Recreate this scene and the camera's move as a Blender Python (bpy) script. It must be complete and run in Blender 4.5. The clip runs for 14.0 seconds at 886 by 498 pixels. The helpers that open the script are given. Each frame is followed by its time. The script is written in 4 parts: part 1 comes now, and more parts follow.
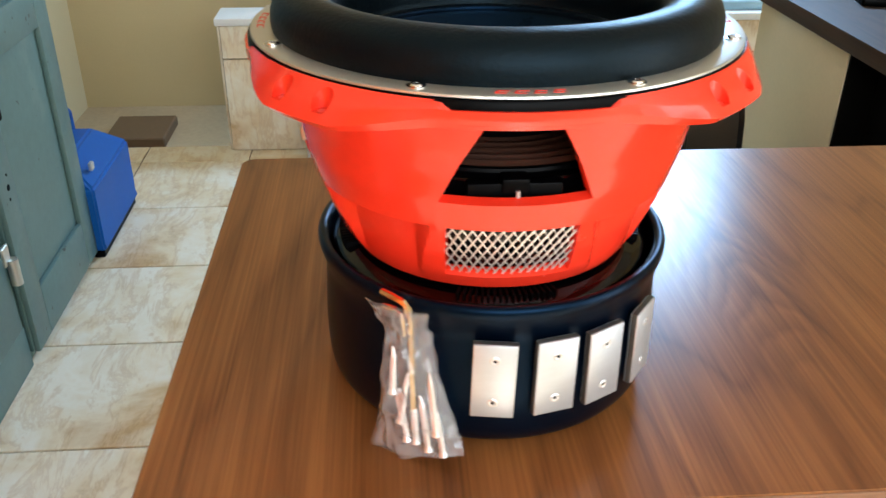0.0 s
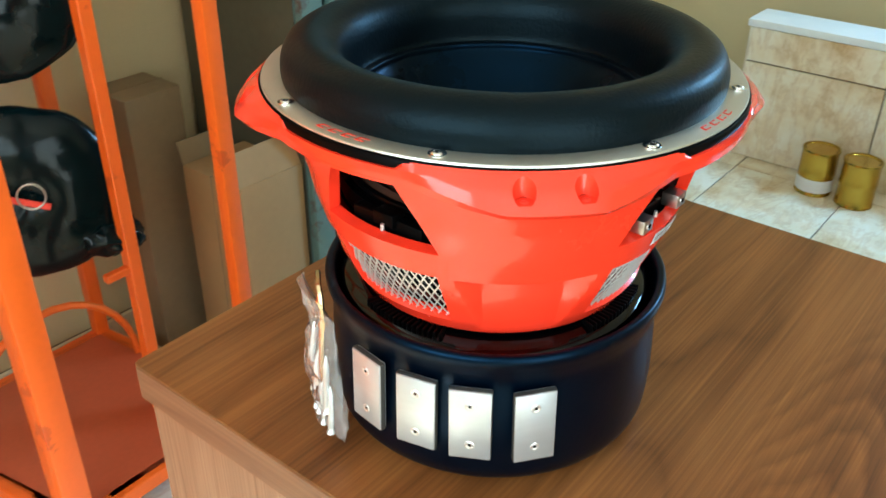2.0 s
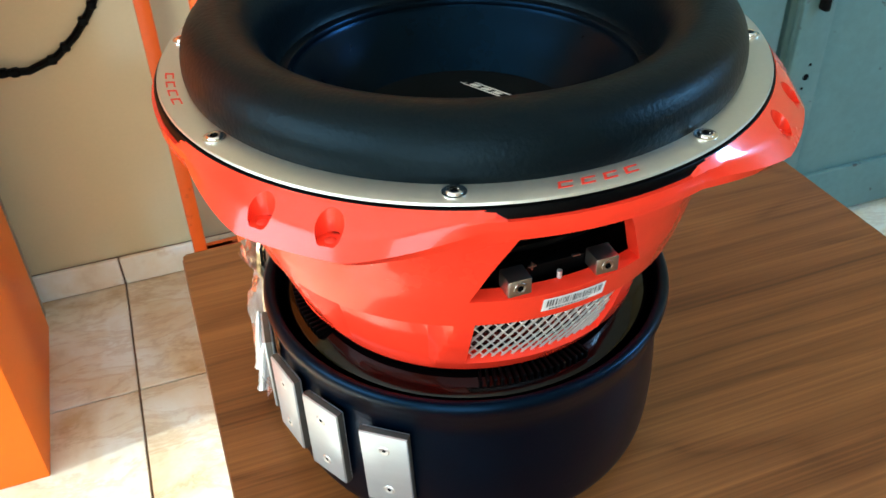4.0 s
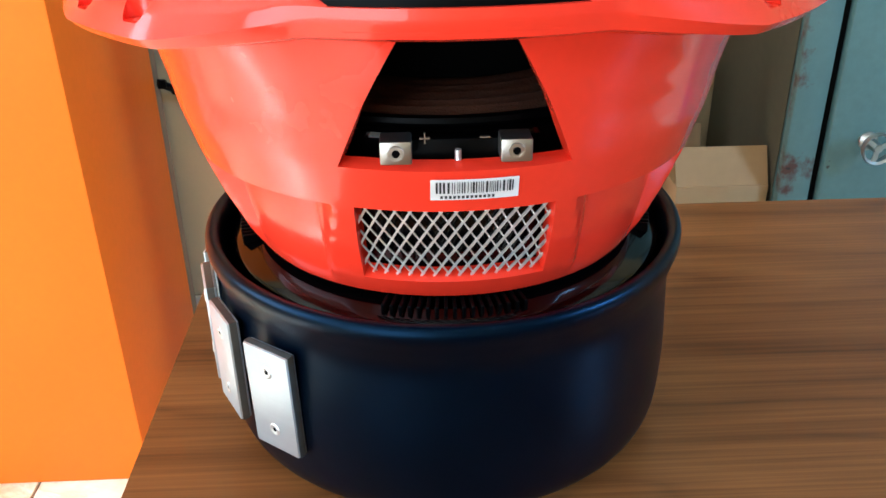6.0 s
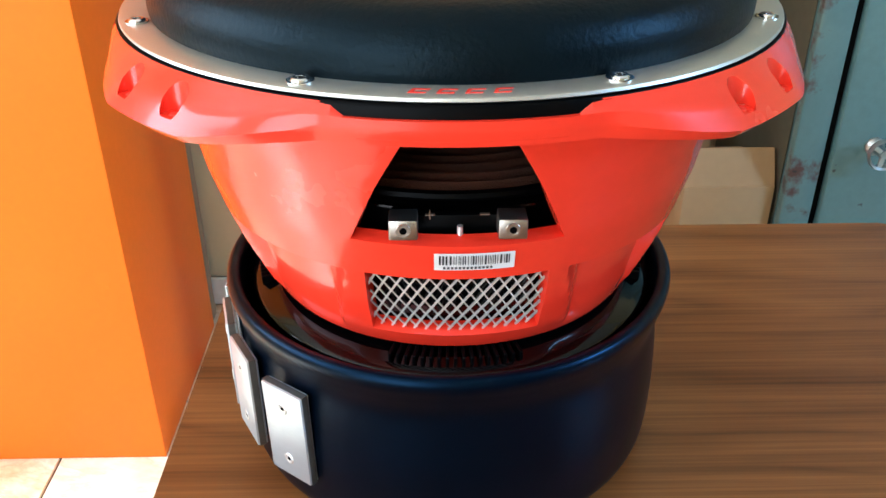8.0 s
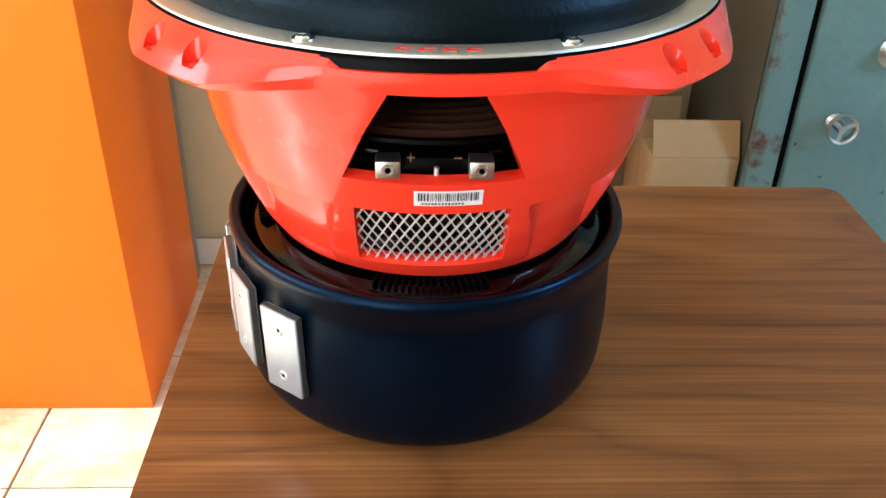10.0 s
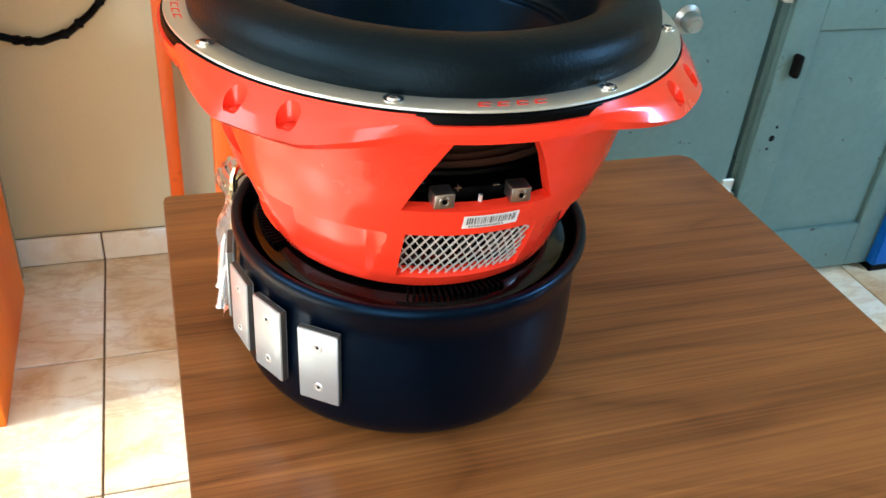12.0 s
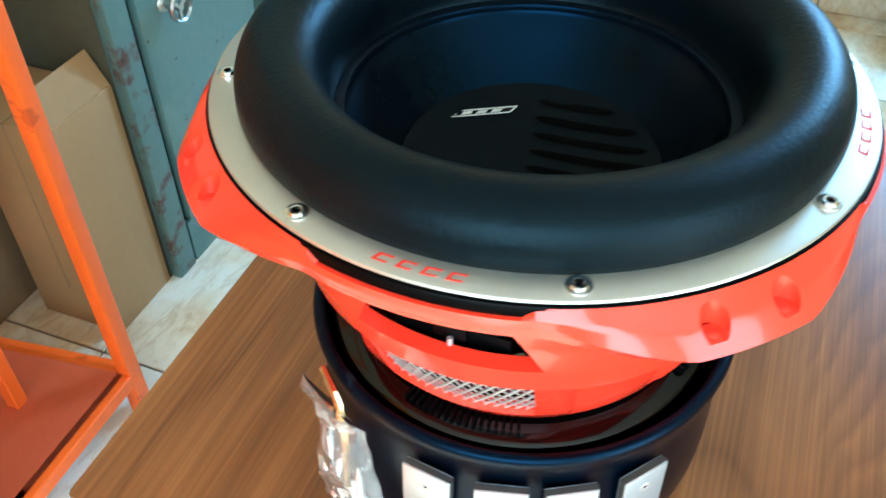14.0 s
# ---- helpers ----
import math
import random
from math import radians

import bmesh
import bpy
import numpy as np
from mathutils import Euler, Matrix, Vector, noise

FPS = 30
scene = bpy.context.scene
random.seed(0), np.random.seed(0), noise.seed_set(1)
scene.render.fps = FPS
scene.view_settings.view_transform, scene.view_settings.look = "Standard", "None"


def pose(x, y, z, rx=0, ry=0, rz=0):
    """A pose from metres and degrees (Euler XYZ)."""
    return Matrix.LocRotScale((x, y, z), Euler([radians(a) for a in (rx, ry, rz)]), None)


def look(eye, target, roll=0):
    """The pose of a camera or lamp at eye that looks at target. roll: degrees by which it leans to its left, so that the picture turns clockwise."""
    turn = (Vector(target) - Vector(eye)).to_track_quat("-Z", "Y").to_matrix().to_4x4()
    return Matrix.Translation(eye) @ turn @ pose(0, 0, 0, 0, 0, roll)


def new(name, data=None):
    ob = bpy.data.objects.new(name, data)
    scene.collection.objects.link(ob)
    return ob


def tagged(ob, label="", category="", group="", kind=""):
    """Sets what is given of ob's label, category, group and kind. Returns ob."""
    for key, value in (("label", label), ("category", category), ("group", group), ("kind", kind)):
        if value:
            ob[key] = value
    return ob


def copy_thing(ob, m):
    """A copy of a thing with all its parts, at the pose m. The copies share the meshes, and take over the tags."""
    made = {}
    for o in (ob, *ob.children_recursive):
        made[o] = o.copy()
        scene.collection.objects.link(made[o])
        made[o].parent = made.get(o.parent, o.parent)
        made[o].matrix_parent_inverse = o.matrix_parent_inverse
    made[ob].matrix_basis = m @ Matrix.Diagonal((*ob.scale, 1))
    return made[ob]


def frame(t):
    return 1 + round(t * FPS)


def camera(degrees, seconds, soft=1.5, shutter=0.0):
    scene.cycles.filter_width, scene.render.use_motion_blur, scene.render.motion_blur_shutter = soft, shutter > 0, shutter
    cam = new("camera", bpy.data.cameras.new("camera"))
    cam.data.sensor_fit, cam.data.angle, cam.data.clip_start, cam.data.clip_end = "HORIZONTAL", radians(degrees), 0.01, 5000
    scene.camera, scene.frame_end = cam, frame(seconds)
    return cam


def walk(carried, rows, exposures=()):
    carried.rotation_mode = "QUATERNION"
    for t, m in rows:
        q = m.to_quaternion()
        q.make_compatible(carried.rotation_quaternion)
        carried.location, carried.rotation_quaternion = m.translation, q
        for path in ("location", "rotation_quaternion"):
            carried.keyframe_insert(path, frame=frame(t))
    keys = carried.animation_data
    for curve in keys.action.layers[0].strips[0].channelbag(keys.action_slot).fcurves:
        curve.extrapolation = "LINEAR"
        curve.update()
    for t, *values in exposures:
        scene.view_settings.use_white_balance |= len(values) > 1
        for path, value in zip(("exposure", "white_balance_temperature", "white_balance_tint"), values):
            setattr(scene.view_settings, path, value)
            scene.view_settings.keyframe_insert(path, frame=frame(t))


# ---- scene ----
cam = camera(53.8, 14.0, shutter=0.2)
PATH = [
    (0, (-0.57, 0.075, 1.144), (1.178, -0.054, 0.18), 0.4),
    (0.2, (-0.586, 0.023, 1.147), (1.162, -0.051, 0.187), 1.7),
    (0.5, (-0.593, -0.038, 1.166), (1.137, 0.045, 0.166), 2.9),
    (0.8, (-0.576, -0.072, 1.152), (1.156, 0.153, 0.146), 2.8),
    (1, (-0.537, -0.097, 1.15), (1.168, 0.279, 0.175), 3.1),
    (1.2, (-0.505, -0.128, 1.151), (1.145, 0.39, 0.146), 1.6),
    (1.5, (-0.481, -0.188, 1.158), (1.082, 0.53, 0.137), 0.5),
    (1.8, (-0.474, -0.257, 1.182), (0.991, 0.652, 0.169), 1.6),
    (2, (-0.462, -0.319, 1.189), (0.888, 0.754, 0.175), 0.6),
    (2.5, (-0.401, -0.382, 1.208), (0.74, 0.847, 0.118), 0.9),
    (3, (-0.329, -0.381, 1.212), (0.663, 0.904, 0.043), 0.1),
    (3.2, (-0.299, -0.39, 1.215), (0.619, 0.928, 0.024), -0.2),
    (5.3, (-0.0095, -0.414, 1.088), (0.0125, 1.294, 0.049), -2.0),
    (5.5, (-0.011, -0.414, 1.073), (0.0195, 1.322, 0.082), -1.5),
    (6, (-0.016, -0.431, 1.053), (0.045, 1.338, 0.125), -0.9),
    (6.5, (-0.023, -0.441, 1.057), (0.07, 1.352, 0.179), 0.1),
    (7, (-0.022, -0.44, 1.053), (0.064, 1.377, 0.223), 0.2),
    (7.5, (-0.0155, -0.44, 1.078), (0.0285, 1.332, 0.154), -0.3),
    (7.7, (-0.012, -0.439, 1.094), (0.02, 1.308, 0.123), -0.3),
    (9.8, (-0.011, -0.498, 1.122), (0.056, 1.214, 0.091), 1.4),
    (10, (-0.012, -0.503, 1.12), (0.065, 1.202, 0.077), 1.6),
    (10.5, (-0.02, -0.506, 1.121), (0.075, 1.196, 0.076), 1.9),
    (11, (-0.042, -0.502, 1.127), (0.16, 1.183, 0.07), 3.2),
    (11.5, (-0.095, -0.511, 1.141), (0.309, 1.127, 0.068), 4.7),
    (11.7, (-0.123, -0.515, 1.153), (0.345, 1.106, 0.078), 4.8),
    (12, (-0.164, -0.513, 1.176), (0.417, 1.048, 0.07), 5.5),
    (12.2, (-0.202, -0.499, 1.197), (0.482, 1.008, 0.073), 6.4),
    (12.5, (-0.273, -0.488, 1.235), (0.519, 0.902, 0.035), 3.3),
    (12.8, (-0.354, -0.466, 1.264), (0.659, 0.739, 0.03), 1.3),
    (13, (-0.374, -0.429, 1.261), (0.754, 0.651, 0.012), 1.3),
    (13.2, (-0.373, -0.382, 1.254), (0.816, 0.608, -0.013), 1.7),
    (13.5, (-0.369, -0.275, 1.251), (0.873, 0.6, -0.049), -1.1),
    (13.7, (-0.344, -0.188, 1.248), (0.935, 0.522, -0.117), 0.6),
    (14, (-0.363, -0.094, 1.225), (1.004, 0.449, -0.13), -0.5),
]
EXPOSURE = [(0, -0.17, 6600, 10), (0.5, -0.19, 6600, 9), (2, -0.08, 6100, -5), (3.2, -0.13, 6050, -4), (5.5, 0.09, 5650, 3), (6.5, 0.08, 5650, 4), (7.7, 0.10, 5700, 6), (10, 0.16, 6250, 9), (11, 0.23, 6200, 8), (12, 0.06, 6250, 5), (12.5, 0.0, 6350, 2), (13, 0.03, 5850, -7), (13.5, 0.06, 5550, -9), (14, 0.38, 5350, -8)]
walk(cam, [(t, look(eye, target, roll)) for t, eye, target, roll in PATH], EXPOSURE)

# ---- world and light ----
F, D = 0.06, 0.737          # floor level, desk top level
X0, X1, Y0, Y1, CEIL = -2.3, 2.62, -2.5, 1.17, 2.75
world = bpy.data.worlds.new("sky")
scene.world = world
world.use_nodes = True
wn = world.node_tree
sky = wn.nodes.new("ShaderNodeTexSky")
sky.sky_type, sky.sun_disc = "NISHITA", False
sky.sun_elevation, sky.sun_rotation = radians(44.6), radians(262.9)
wn.links.new(sky.outputs[0], wn.nodes["Background"].inputs[0])
wn.nodes["Background"].inputs[1].default_value = 0.15
sun = new("sun", bpy.data.lights.new("sun", "SUN"))
sun.data.energy, sun.data.angle, sun.data.color = 5.0, radians(4.0), (1.0, 0.95, 0.87)
sun.matrix_world = look((-4.0, -0.50, 3.98), (0, 0, 0))


def window_lamp(eye, target, sx, sy, watts, colour):
    lamp = new("window_light", bpy.data.lights.new("window_light", "AREA"))
    lamp.data.shape, lamp.data.size, lamp.data.size_y = "RECTANGLE", sx, sy
    lamp.data.energy, lamp.data.color = watts, colour
    lamp.matrix_world = look(eye, target)
    return lamp


# daylight through the shop door (south), a west window and a high east window
window_lamp((-1.35, Y0 + 0.02, 1.25), (-1.35, 0, 1.25), 1.7, 2.2, 54, (0.95, 0.98, 1.0))
window_lamp((X0 + 0.02, -0.6, 1.7), (0, -0.6, 1.7), 2.0, 1.5, 60, (0.84, 0.93, 1.0))
window_lamp((X1 - 0.05, -0.95, 1.85), (1.5, -0.2, 0.2), 0.50, 0.42, 62, (0.34, 0.62, 1.0))

# ---- materials ----
def nodes_of(name):
    m = bpy.data.materials.new(name)
    m.use_nodes = True
    nt = m.node_tree
    return m, nt, nt.nodes["Principled BSDF"]


def node(nt, kind, **inputs):
    n = nt.nodes.new(kind)
    for k, v in inputs.items():
        n.inputs[k.replace("_", " ")].default_value = v
    return n


def coords(nt, scale=(1, 1, 1), rot=(0, 0, 0)):
    tc, mp = nt.nodes.new("ShaderNodeTexCoord"), nt.nodes.new("ShaderNodeMapping")
    mp.inputs["Scale"].default_value, mp.inputs["Rotation"].default_value = scale, [radians(a) for a in rot]
    nt.links.new(tc.outputs["Object"], mp.inputs["Vector"])
    return mp.outputs["Vector"]


def ramp(nt, fac, stops):
    r = nt.nodes.new("ShaderNodeValToRGB")
    e = r.color_ramp.elements
    while len(e) < len(stops):
        e.new(0.5)
    for el, (p, c) in zip(e, stops):
        el.position, el.color = p, (*c, 1)
    nt.links.new(fac, r.inputs["Fac"])
    return r.outputs["Color"]


def mix(nt, kind, fac, a, b):
    m = nt.nodes.new("ShaderNodeMix")
    m.data_type, m.blend_type = "RGBA", kind
    for sock, v in ((m.inputs[0], fac), (m.inputs[6], a), (m.inputs[7], b)):
        if isinstance(v, bpy.types.NodeSocket):
            nt.links.new(v, sock)
        else:
            sock.default_value = v if isinstance(v, (int, float)) else (*v, 1)
    return m.outputs[2]


def bump(nt, p, height, strength=0.2, distance=0.001):
    b = node(nt, "ShaderNodeBump", Strength=strength, Distance=distance)
    nt.links.new(height, b.inputs["Height"])
    nt.links.new(b.outputs["Normal"], p.inputs["Normal"])


def surface(name, colour, rough=0.5, metal=0.0, grain=60.0, vary=0.15, stain=4.0, relief=0.1, rough_vary=0.1, coat=0.0, sheen_tint=None, stain_colour=None, stain_amount=0.0, scale=(1, 1, 1), spec=0.5, chips=None):
    """Colour with fine grain and broad patches, roughness that varies, and fine relief."""
    m, nt, p = nodes_of(name)
    v = coords(nt, scale)
    fine = node(nt, "ShaderNodeTexNoise", Scale=grain, Detail=4.0)
    broad = node(nt, "ShaderNodeTexNoise", Scale=stain, Detail=5.0, Roughness=0.65)
    nt.links.new(v, fine.inputs["Vector"])
    nt.links.new(v, broad.inputs["Vector"])
    lo, hi = [c * (1 - vary) for c in colour], [min(1, c * (1 + vary)) for c in colour]
    c = mix(nt, "MIX", 0.35, ramp(nt, broad.outputs["Fac"], [(0.3, lo), (0.7, hi)]), ramp(nt, fine.outputs["Fac"], [(0.3, lo), (0.7, hi)]))
    if stain_colour:
        f = ramp(nt, broad.outputs["Fac"], [(0.62 - stain_amount, (0, 0, 0)), (0.66 - stain_amount * 0.5, (1, 1, 1))])
        c = mix(nt, "MIX", f, c, stain_colour)
    if chips:                                            # small knocks through the paint
        knock = node(nt, "ShaderNodeTexNoise", Scale=26.0, Detail=3.0, Roughness=0.7)
        nt.links.new(v, knock.inputs["Vector"])
        c = mix(nt, "MIX", ramp(nt, knock.outputs["Fac"], [(0.68, (0, 0, 0)), (0.705, (0.9, 0.9, 0.9))]), c, chips)
    nt.links.new(c, p.inputs["Base Color"])
    rr = nt.nodes.new("ShaderNodeMapRange")
    rr.inputs["To Min"].default_value, rr.inputs["To Max"].default_value = max(0.02, rough - rough_vary), min(1, rough + rough_vary)
    nt.links.new(broad.outputs["Fac"], rr.inputs["Value"])
    nt.links.new(rr.outputs[0], p.inputs["Roughness"])
    p.inputs["Metallic"].default_value = metal
    p.inputs["Specular IOR Level"].default_value = spec
    if sheen_tint:
        p.inputs["Specular Tint"].default_value = (*sheen_tint, 1)
    p.inputs["Coat Weight"].default_value = coat
    p.inputs["Coat Roughness"].default_value = 0.06
    bump(nt, p, fine.outputs["Fac"], relief)
    return m


def wood(name, dark, mid, light, axis, rough=0.4, line=1.0, figure=None):
    """Laminate with long grain lines and cathedral figure along one axis."""
    m, nt, p = nodes_of(name)
    sc = {"x": (1.0, 9.0, 9.0), "y": (9.0, 1.0, 9.0), "z": (9.0, 9.0, 1.0)}[axis]
    v = coords(nt, sc)
    v2 = coords(nt, tuple(a * (0.9 if a > 1 else 1.5) for a in sc))
    warp = node(nt, "ShaderNodeTexNoise", Scale=0.9, Detail=2.5, Distortion=0.35)
    nt.links.new(v2, warp.inputs["Vector"])
    fine = node(nt, "ShaderNodeTexNoise", Scale=14.0, Detail=6.0, Roughness=0.7)
    nt.links.new(coords(nt, tuple(a * (2.6 if a > 1 else 0.22) for a in sc)), fine.inputs["Vector"])
    rings = nt.nodes.new("ShaderNodeMath")
    rings.operation = "MULTIPLY"
    rings.inputs[1].default_value = 13.0 * line
    nt.links.new(warp.outputs["Fac"], rings.inputs[0])
    fr = nt.nodes.new("ShaderNodeMath")
    fr.operation = "PINGPONG"
    fr.inputs[1].default_value = 0.5
    nt.links.new(rings.outputs[0], fr.inputs[0])
    bands = ramp(nt, fr.outputs[0], [(0.0, dark), (0.12, mid), (0.5, light)])
    grain = ramp(nt, fine.outputs["Fac"], [(0.32, dark), (0.5, mid), (0.68, light)])
    broad = node(nt, "ShaderNodeTexNoise", Scale=2.4, Detail=3.0)
    nt.links.new(coords(nt, tuple(a if a > 1 else 0.5 for a in sc)), broad.inputs["Vector"])
    c = mix(nt, "MIX", 0.62, bands, grain)
    c = mix(nt, "MULTIPLY", 0.8, c, ramp(nt, broad.outputs["Fac"], [(0.3, (0.62, 0.57, 0.54)), (0.7, (1.0, 1.0, 1.0))]))
    if figure:                                           # nested arches of a flat-sawn board
        at = nt.nodes.new("ShaderNodeMapping")
        at.vector_type = "TEXTURE"
        at.inputs["Location"].default_value = (figure[0], figure[1], 0)
        at.inputs["Scale"].default_value = (0.24, 0.070, 8.0)
        tc = nt.nodes.new("ShaderNodeTexCoord")
        nt.links.new(tc.outputs["Object"], at.inputs["Vector"])
        wob = node(nt, "ShaderNodeTexNoise", Scale=1.3, Detail=4.0)
        nt.links.new(at.outputs[0], wob.inputs["Vector"])
        xyz = nt.nodes.new("ShaderNodeSeparateXYZ")
        nt.links.new(at.outputs[0], xyz.inputs[0])

        def calc(op, a, b):
            m = nt.nodes.new("ShaderNodeMath")
            m.operation = op
            for sock, val in zip(m.inputs, (a, b)):
                if isinstance(val, bpy.types.NodeSocket):
                    nt.links.new(val, sock)
                else:
                    sock.default_value = val
            return m.outputs[0]

        yy = calc("MULTIPLY", xyz.outputs["Y"], xyz.outputs["Y"])
        field = calc("ADD", calc("ADD", yy, xyz.outputs["X"]), calc("MULTIPLY", wob.outputs["Fac"], 0.75))
        saw = calc("FRACT", calc("MULTIPLY", field, 4.6), 0.0)
        arches = ramp(nt, saw, [(0.0, (0.60, 0.54, 0.50)), (0.4, (0.86, 0.83, 0.80)), (0.75, (1.12, 1.1, 1.06)), (1.0, (0.72, 0.66, 0.62))])
        reach = calc("ADD", yy, calc("ABSOLUTE", calc("ADD", xyz.outputs["X"], 0.55), 0.0))
        near = ramp(nt, reach, [(0.30, (0.65, 0.65, 0.65)), (1.25, (0, 0, 0))])
        c = mix(nt, "MULTIPLY", near, c, arches)
    nt.links.new(c, p.inputs["Base Color"])
    p.inputs["Roughness"].default_value = rough
    p.inputs["Specular IOR Level"].default_value = 0.33
    bump(nt, p, fine.outputs["Fac"], 0.12, 0.0006)
    return m


def marble(name):
    """Cream glazed tile with rusty veins, shifted from tile to tile."""
    m, nt, p = nodes_of(name)
    v = coords(nt)
    geo = nt.nodes.new("ShaderNodeObjectInfo")
    off = nt.nodes.new("ShaderNodeVectorMath")
    off.operation = "MULTIPLY_ADD"
    nt.links.new(v, off.inputs[0])
    off.inputs[1].default_value = (1, 1, 1)
    sc = nt.nodes.new("ShaderNodeVectorMath")
    sc.operation = "SCALE"
    sc.inputs[0].default_value = (37.0, 19.0, 23.0)
    nt.links.new(geo.outputs["Random"], sc.inputs["Scale"])
    nt.links.new(sc.outputs[0], off.inputs[2])
    veins = node(nt, "ShaderNodeTexNoise", Scale=5.0, Detail=8.0, Roughness=0.68, Distortion=0.45)
    cloud = node(nt, "ShaderNodeTexNoise", Scale=4.5, Detail=6.0, Roughness=0.6, Distortion=0.3)
    dirt = node(nt, "ShaderNodeTexNoise", Scale=34.0, Detail=5.0)
    streak = nt.nodes.new("ShaderNodeMapping")
    streak.inputs["Scale"].default_value, streak.inputs["Rotation"].default_value = (1.0, 2.6, 1.0), (0, 0, radians(35))
    nt.links.new(off.outputs[0], streak.inputs["Vector"])
    nt.links.new(streak.outputs[0], veins.inputs["Vector"])
    for n in (cloud, dirt):
        nt.links.new(off.outputs[0], n.inputs["Vector"])
    c = ramp(nt, cloud.outputs["Fac"], [(0.33, (0.60, 0.40, 0.21)), (0.46, (0.79, 0.67, 0.48)), (0.57, (0.86, 0.80, 0.67)), (0.72, (0.76, 0.64, 0.45))])
    c = mix(nt, "MULTIPLY", 0.42, c, ramp(nt, veins.outputs["Fac"], [(0.45, (1, 1, 1)), (0.5, (0.66, 0.47, 0.28)), (0.535, (0.94, 0.85, 0.70)), (0.62, (1, 1, 1))]))
    c = mix(nt, "MULTIPLY", 0.6, c, ramp(nt, dirt.outputs["Fac"], [(0.2, (0.75, 0.68, 0.6)), (0.36, (1, 1, 1))]))
    nt.links.new(c, p.inputs["Base Color"])
    p.inputs["Roughness"].default_value = 0.28
    return m


def glazing(name, rough=0.02, alpha_tint=(1, 1, 1), crease=0.0, clear=1.0):
    m, nt, p = nodes_of(name)
    p.inputs["Base Color"].default_value = (*alpha_tint, 1)
    p.inputs["Transmission Weight"].default_value = clear
    p.inputs["Roughness"].default_value, p.inputs["IOR"].default_value = rough, 1.07
    p.inputs["Coat Weight"].default_value, p.inputs["Coat Roughness"].default_value = 0.9, 0.05
    if crease:
        n = node(nt, "ShaderNodeTexNoise", Scale=45.0, Detail=3.0, Distortion=0.8)
        nt.links.new(coords(nt), n.inputs["Vector"])
        bump(nt, p, n.outputs["Fac"], crease, 0.003)
    return m


M_RED = surface("red_lacquer", (0.87, 0.040, 0.017), 0.26, 0, 180, 0.05, 9, 0.03, 0.05, coat=0.6, spec=0.35)
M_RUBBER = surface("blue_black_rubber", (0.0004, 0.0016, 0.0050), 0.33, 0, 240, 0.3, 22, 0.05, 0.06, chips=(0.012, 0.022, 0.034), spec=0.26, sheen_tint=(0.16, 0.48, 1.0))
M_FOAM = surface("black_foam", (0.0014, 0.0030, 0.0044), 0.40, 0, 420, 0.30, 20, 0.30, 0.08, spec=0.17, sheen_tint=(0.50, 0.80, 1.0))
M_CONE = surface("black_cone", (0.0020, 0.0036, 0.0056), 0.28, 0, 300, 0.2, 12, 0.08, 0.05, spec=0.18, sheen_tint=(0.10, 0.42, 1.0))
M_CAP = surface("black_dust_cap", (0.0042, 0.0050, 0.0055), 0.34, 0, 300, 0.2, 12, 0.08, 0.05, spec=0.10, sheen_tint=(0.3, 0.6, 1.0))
M_GLOSS = surface("gloss_black", (0.0012, 0.001, 0.0012), 0.08, 0, 120, 0.2, 10, 0.02, 0.03, spec=0.30)
M_BLACK = surface("black_plastic", (0.001, 0.001, 0.0012), 0.38, 0, 200, 0.2, 12, 0.06, spec=0.06)
M_PIT = surface("slot_black", (0.001, 0.001, 0.001), 0.9, 0, 100, 0.1, spec=0.05)
M_RING = surface("brushed_silver", (0.62, 0.61, 0.55), 0.40, 0.88, 500, 0.05, 8, 0.04, 0.05)
M_CHROME = surface("chrome", (0.80, 0.79, 0.77), 0.18, 1.0, 90, 0.06, 10, 0.03, 0.05)
M_NICKEL = surface("nickel", (0.50, 0.47, 0.43), 0.34, 1.0, 120, 0.1)
M_MESH = surface("grille_metal", (0.82, 0.81, 0.80), 0.3, 0.65, 90, 0.06, 10, 0.03, 0.05)
M_PLATE = surface("zinc_plate", (0.62, 0.68, 0.73), 0.42, 0.74, 300, 0.05, 30, 0.03, 0.06, scale=(1, 1, 6))
M_PLATE_EDGE = surface("plate_edge", (0.16, 0.16, 0.15), 0.45, 0.8, 200, 0.2, 30, 0.1)
M_SPIDER = surface("spider_cloth", (0.055, 0.015, 0.004), 0.8, 0, 700, 0.45, 40, 0.5)
M_LETTER = surface("red_print", (0.75, 0.04, 0.02), 0.45, 0, 100, 0.05)
M_WHITE = surface("white_print", (0.8, 0.8, 0.78), 0.5, 0, 100, 0.05)
M_PAPER = surface("white_label", (0.78, 0.76, 0.75), 0.5, 0, 150, 0.05)
M_INK = surface("black_ink", (0.015, 0.015, 0.015), 0.6, 0, 150, 0.05)
M_GOLD = surface("gold_steel", (0.78, 0.60, 0.34), 0.28, 1.0, 120, 0.1)
M_STEEL = surface("bright_steel", (0.74, 0.74, 0.73), 0.30, 0.65, 120, 0.1)
M_FILM = glazing("plastic_film", 0.05, (0.96, 0.96, 0.98), 0.8, 0.90)
M_DESK = wood("walnut_laminate_top", (0.118, 0.040, 0.012), (0.226, 0.088, 0.027), (0.360, 0.147, 0.044), "x", 0.28, 0.65, figure=(0.255, -0.245))
M_DESK_SIDE = wood("walnut_laminate_side", (0.20, 0.10, 0.055), (0.30, 0.165, 0.095), (0.38, 0.225, 0.135), "z", 0.42)
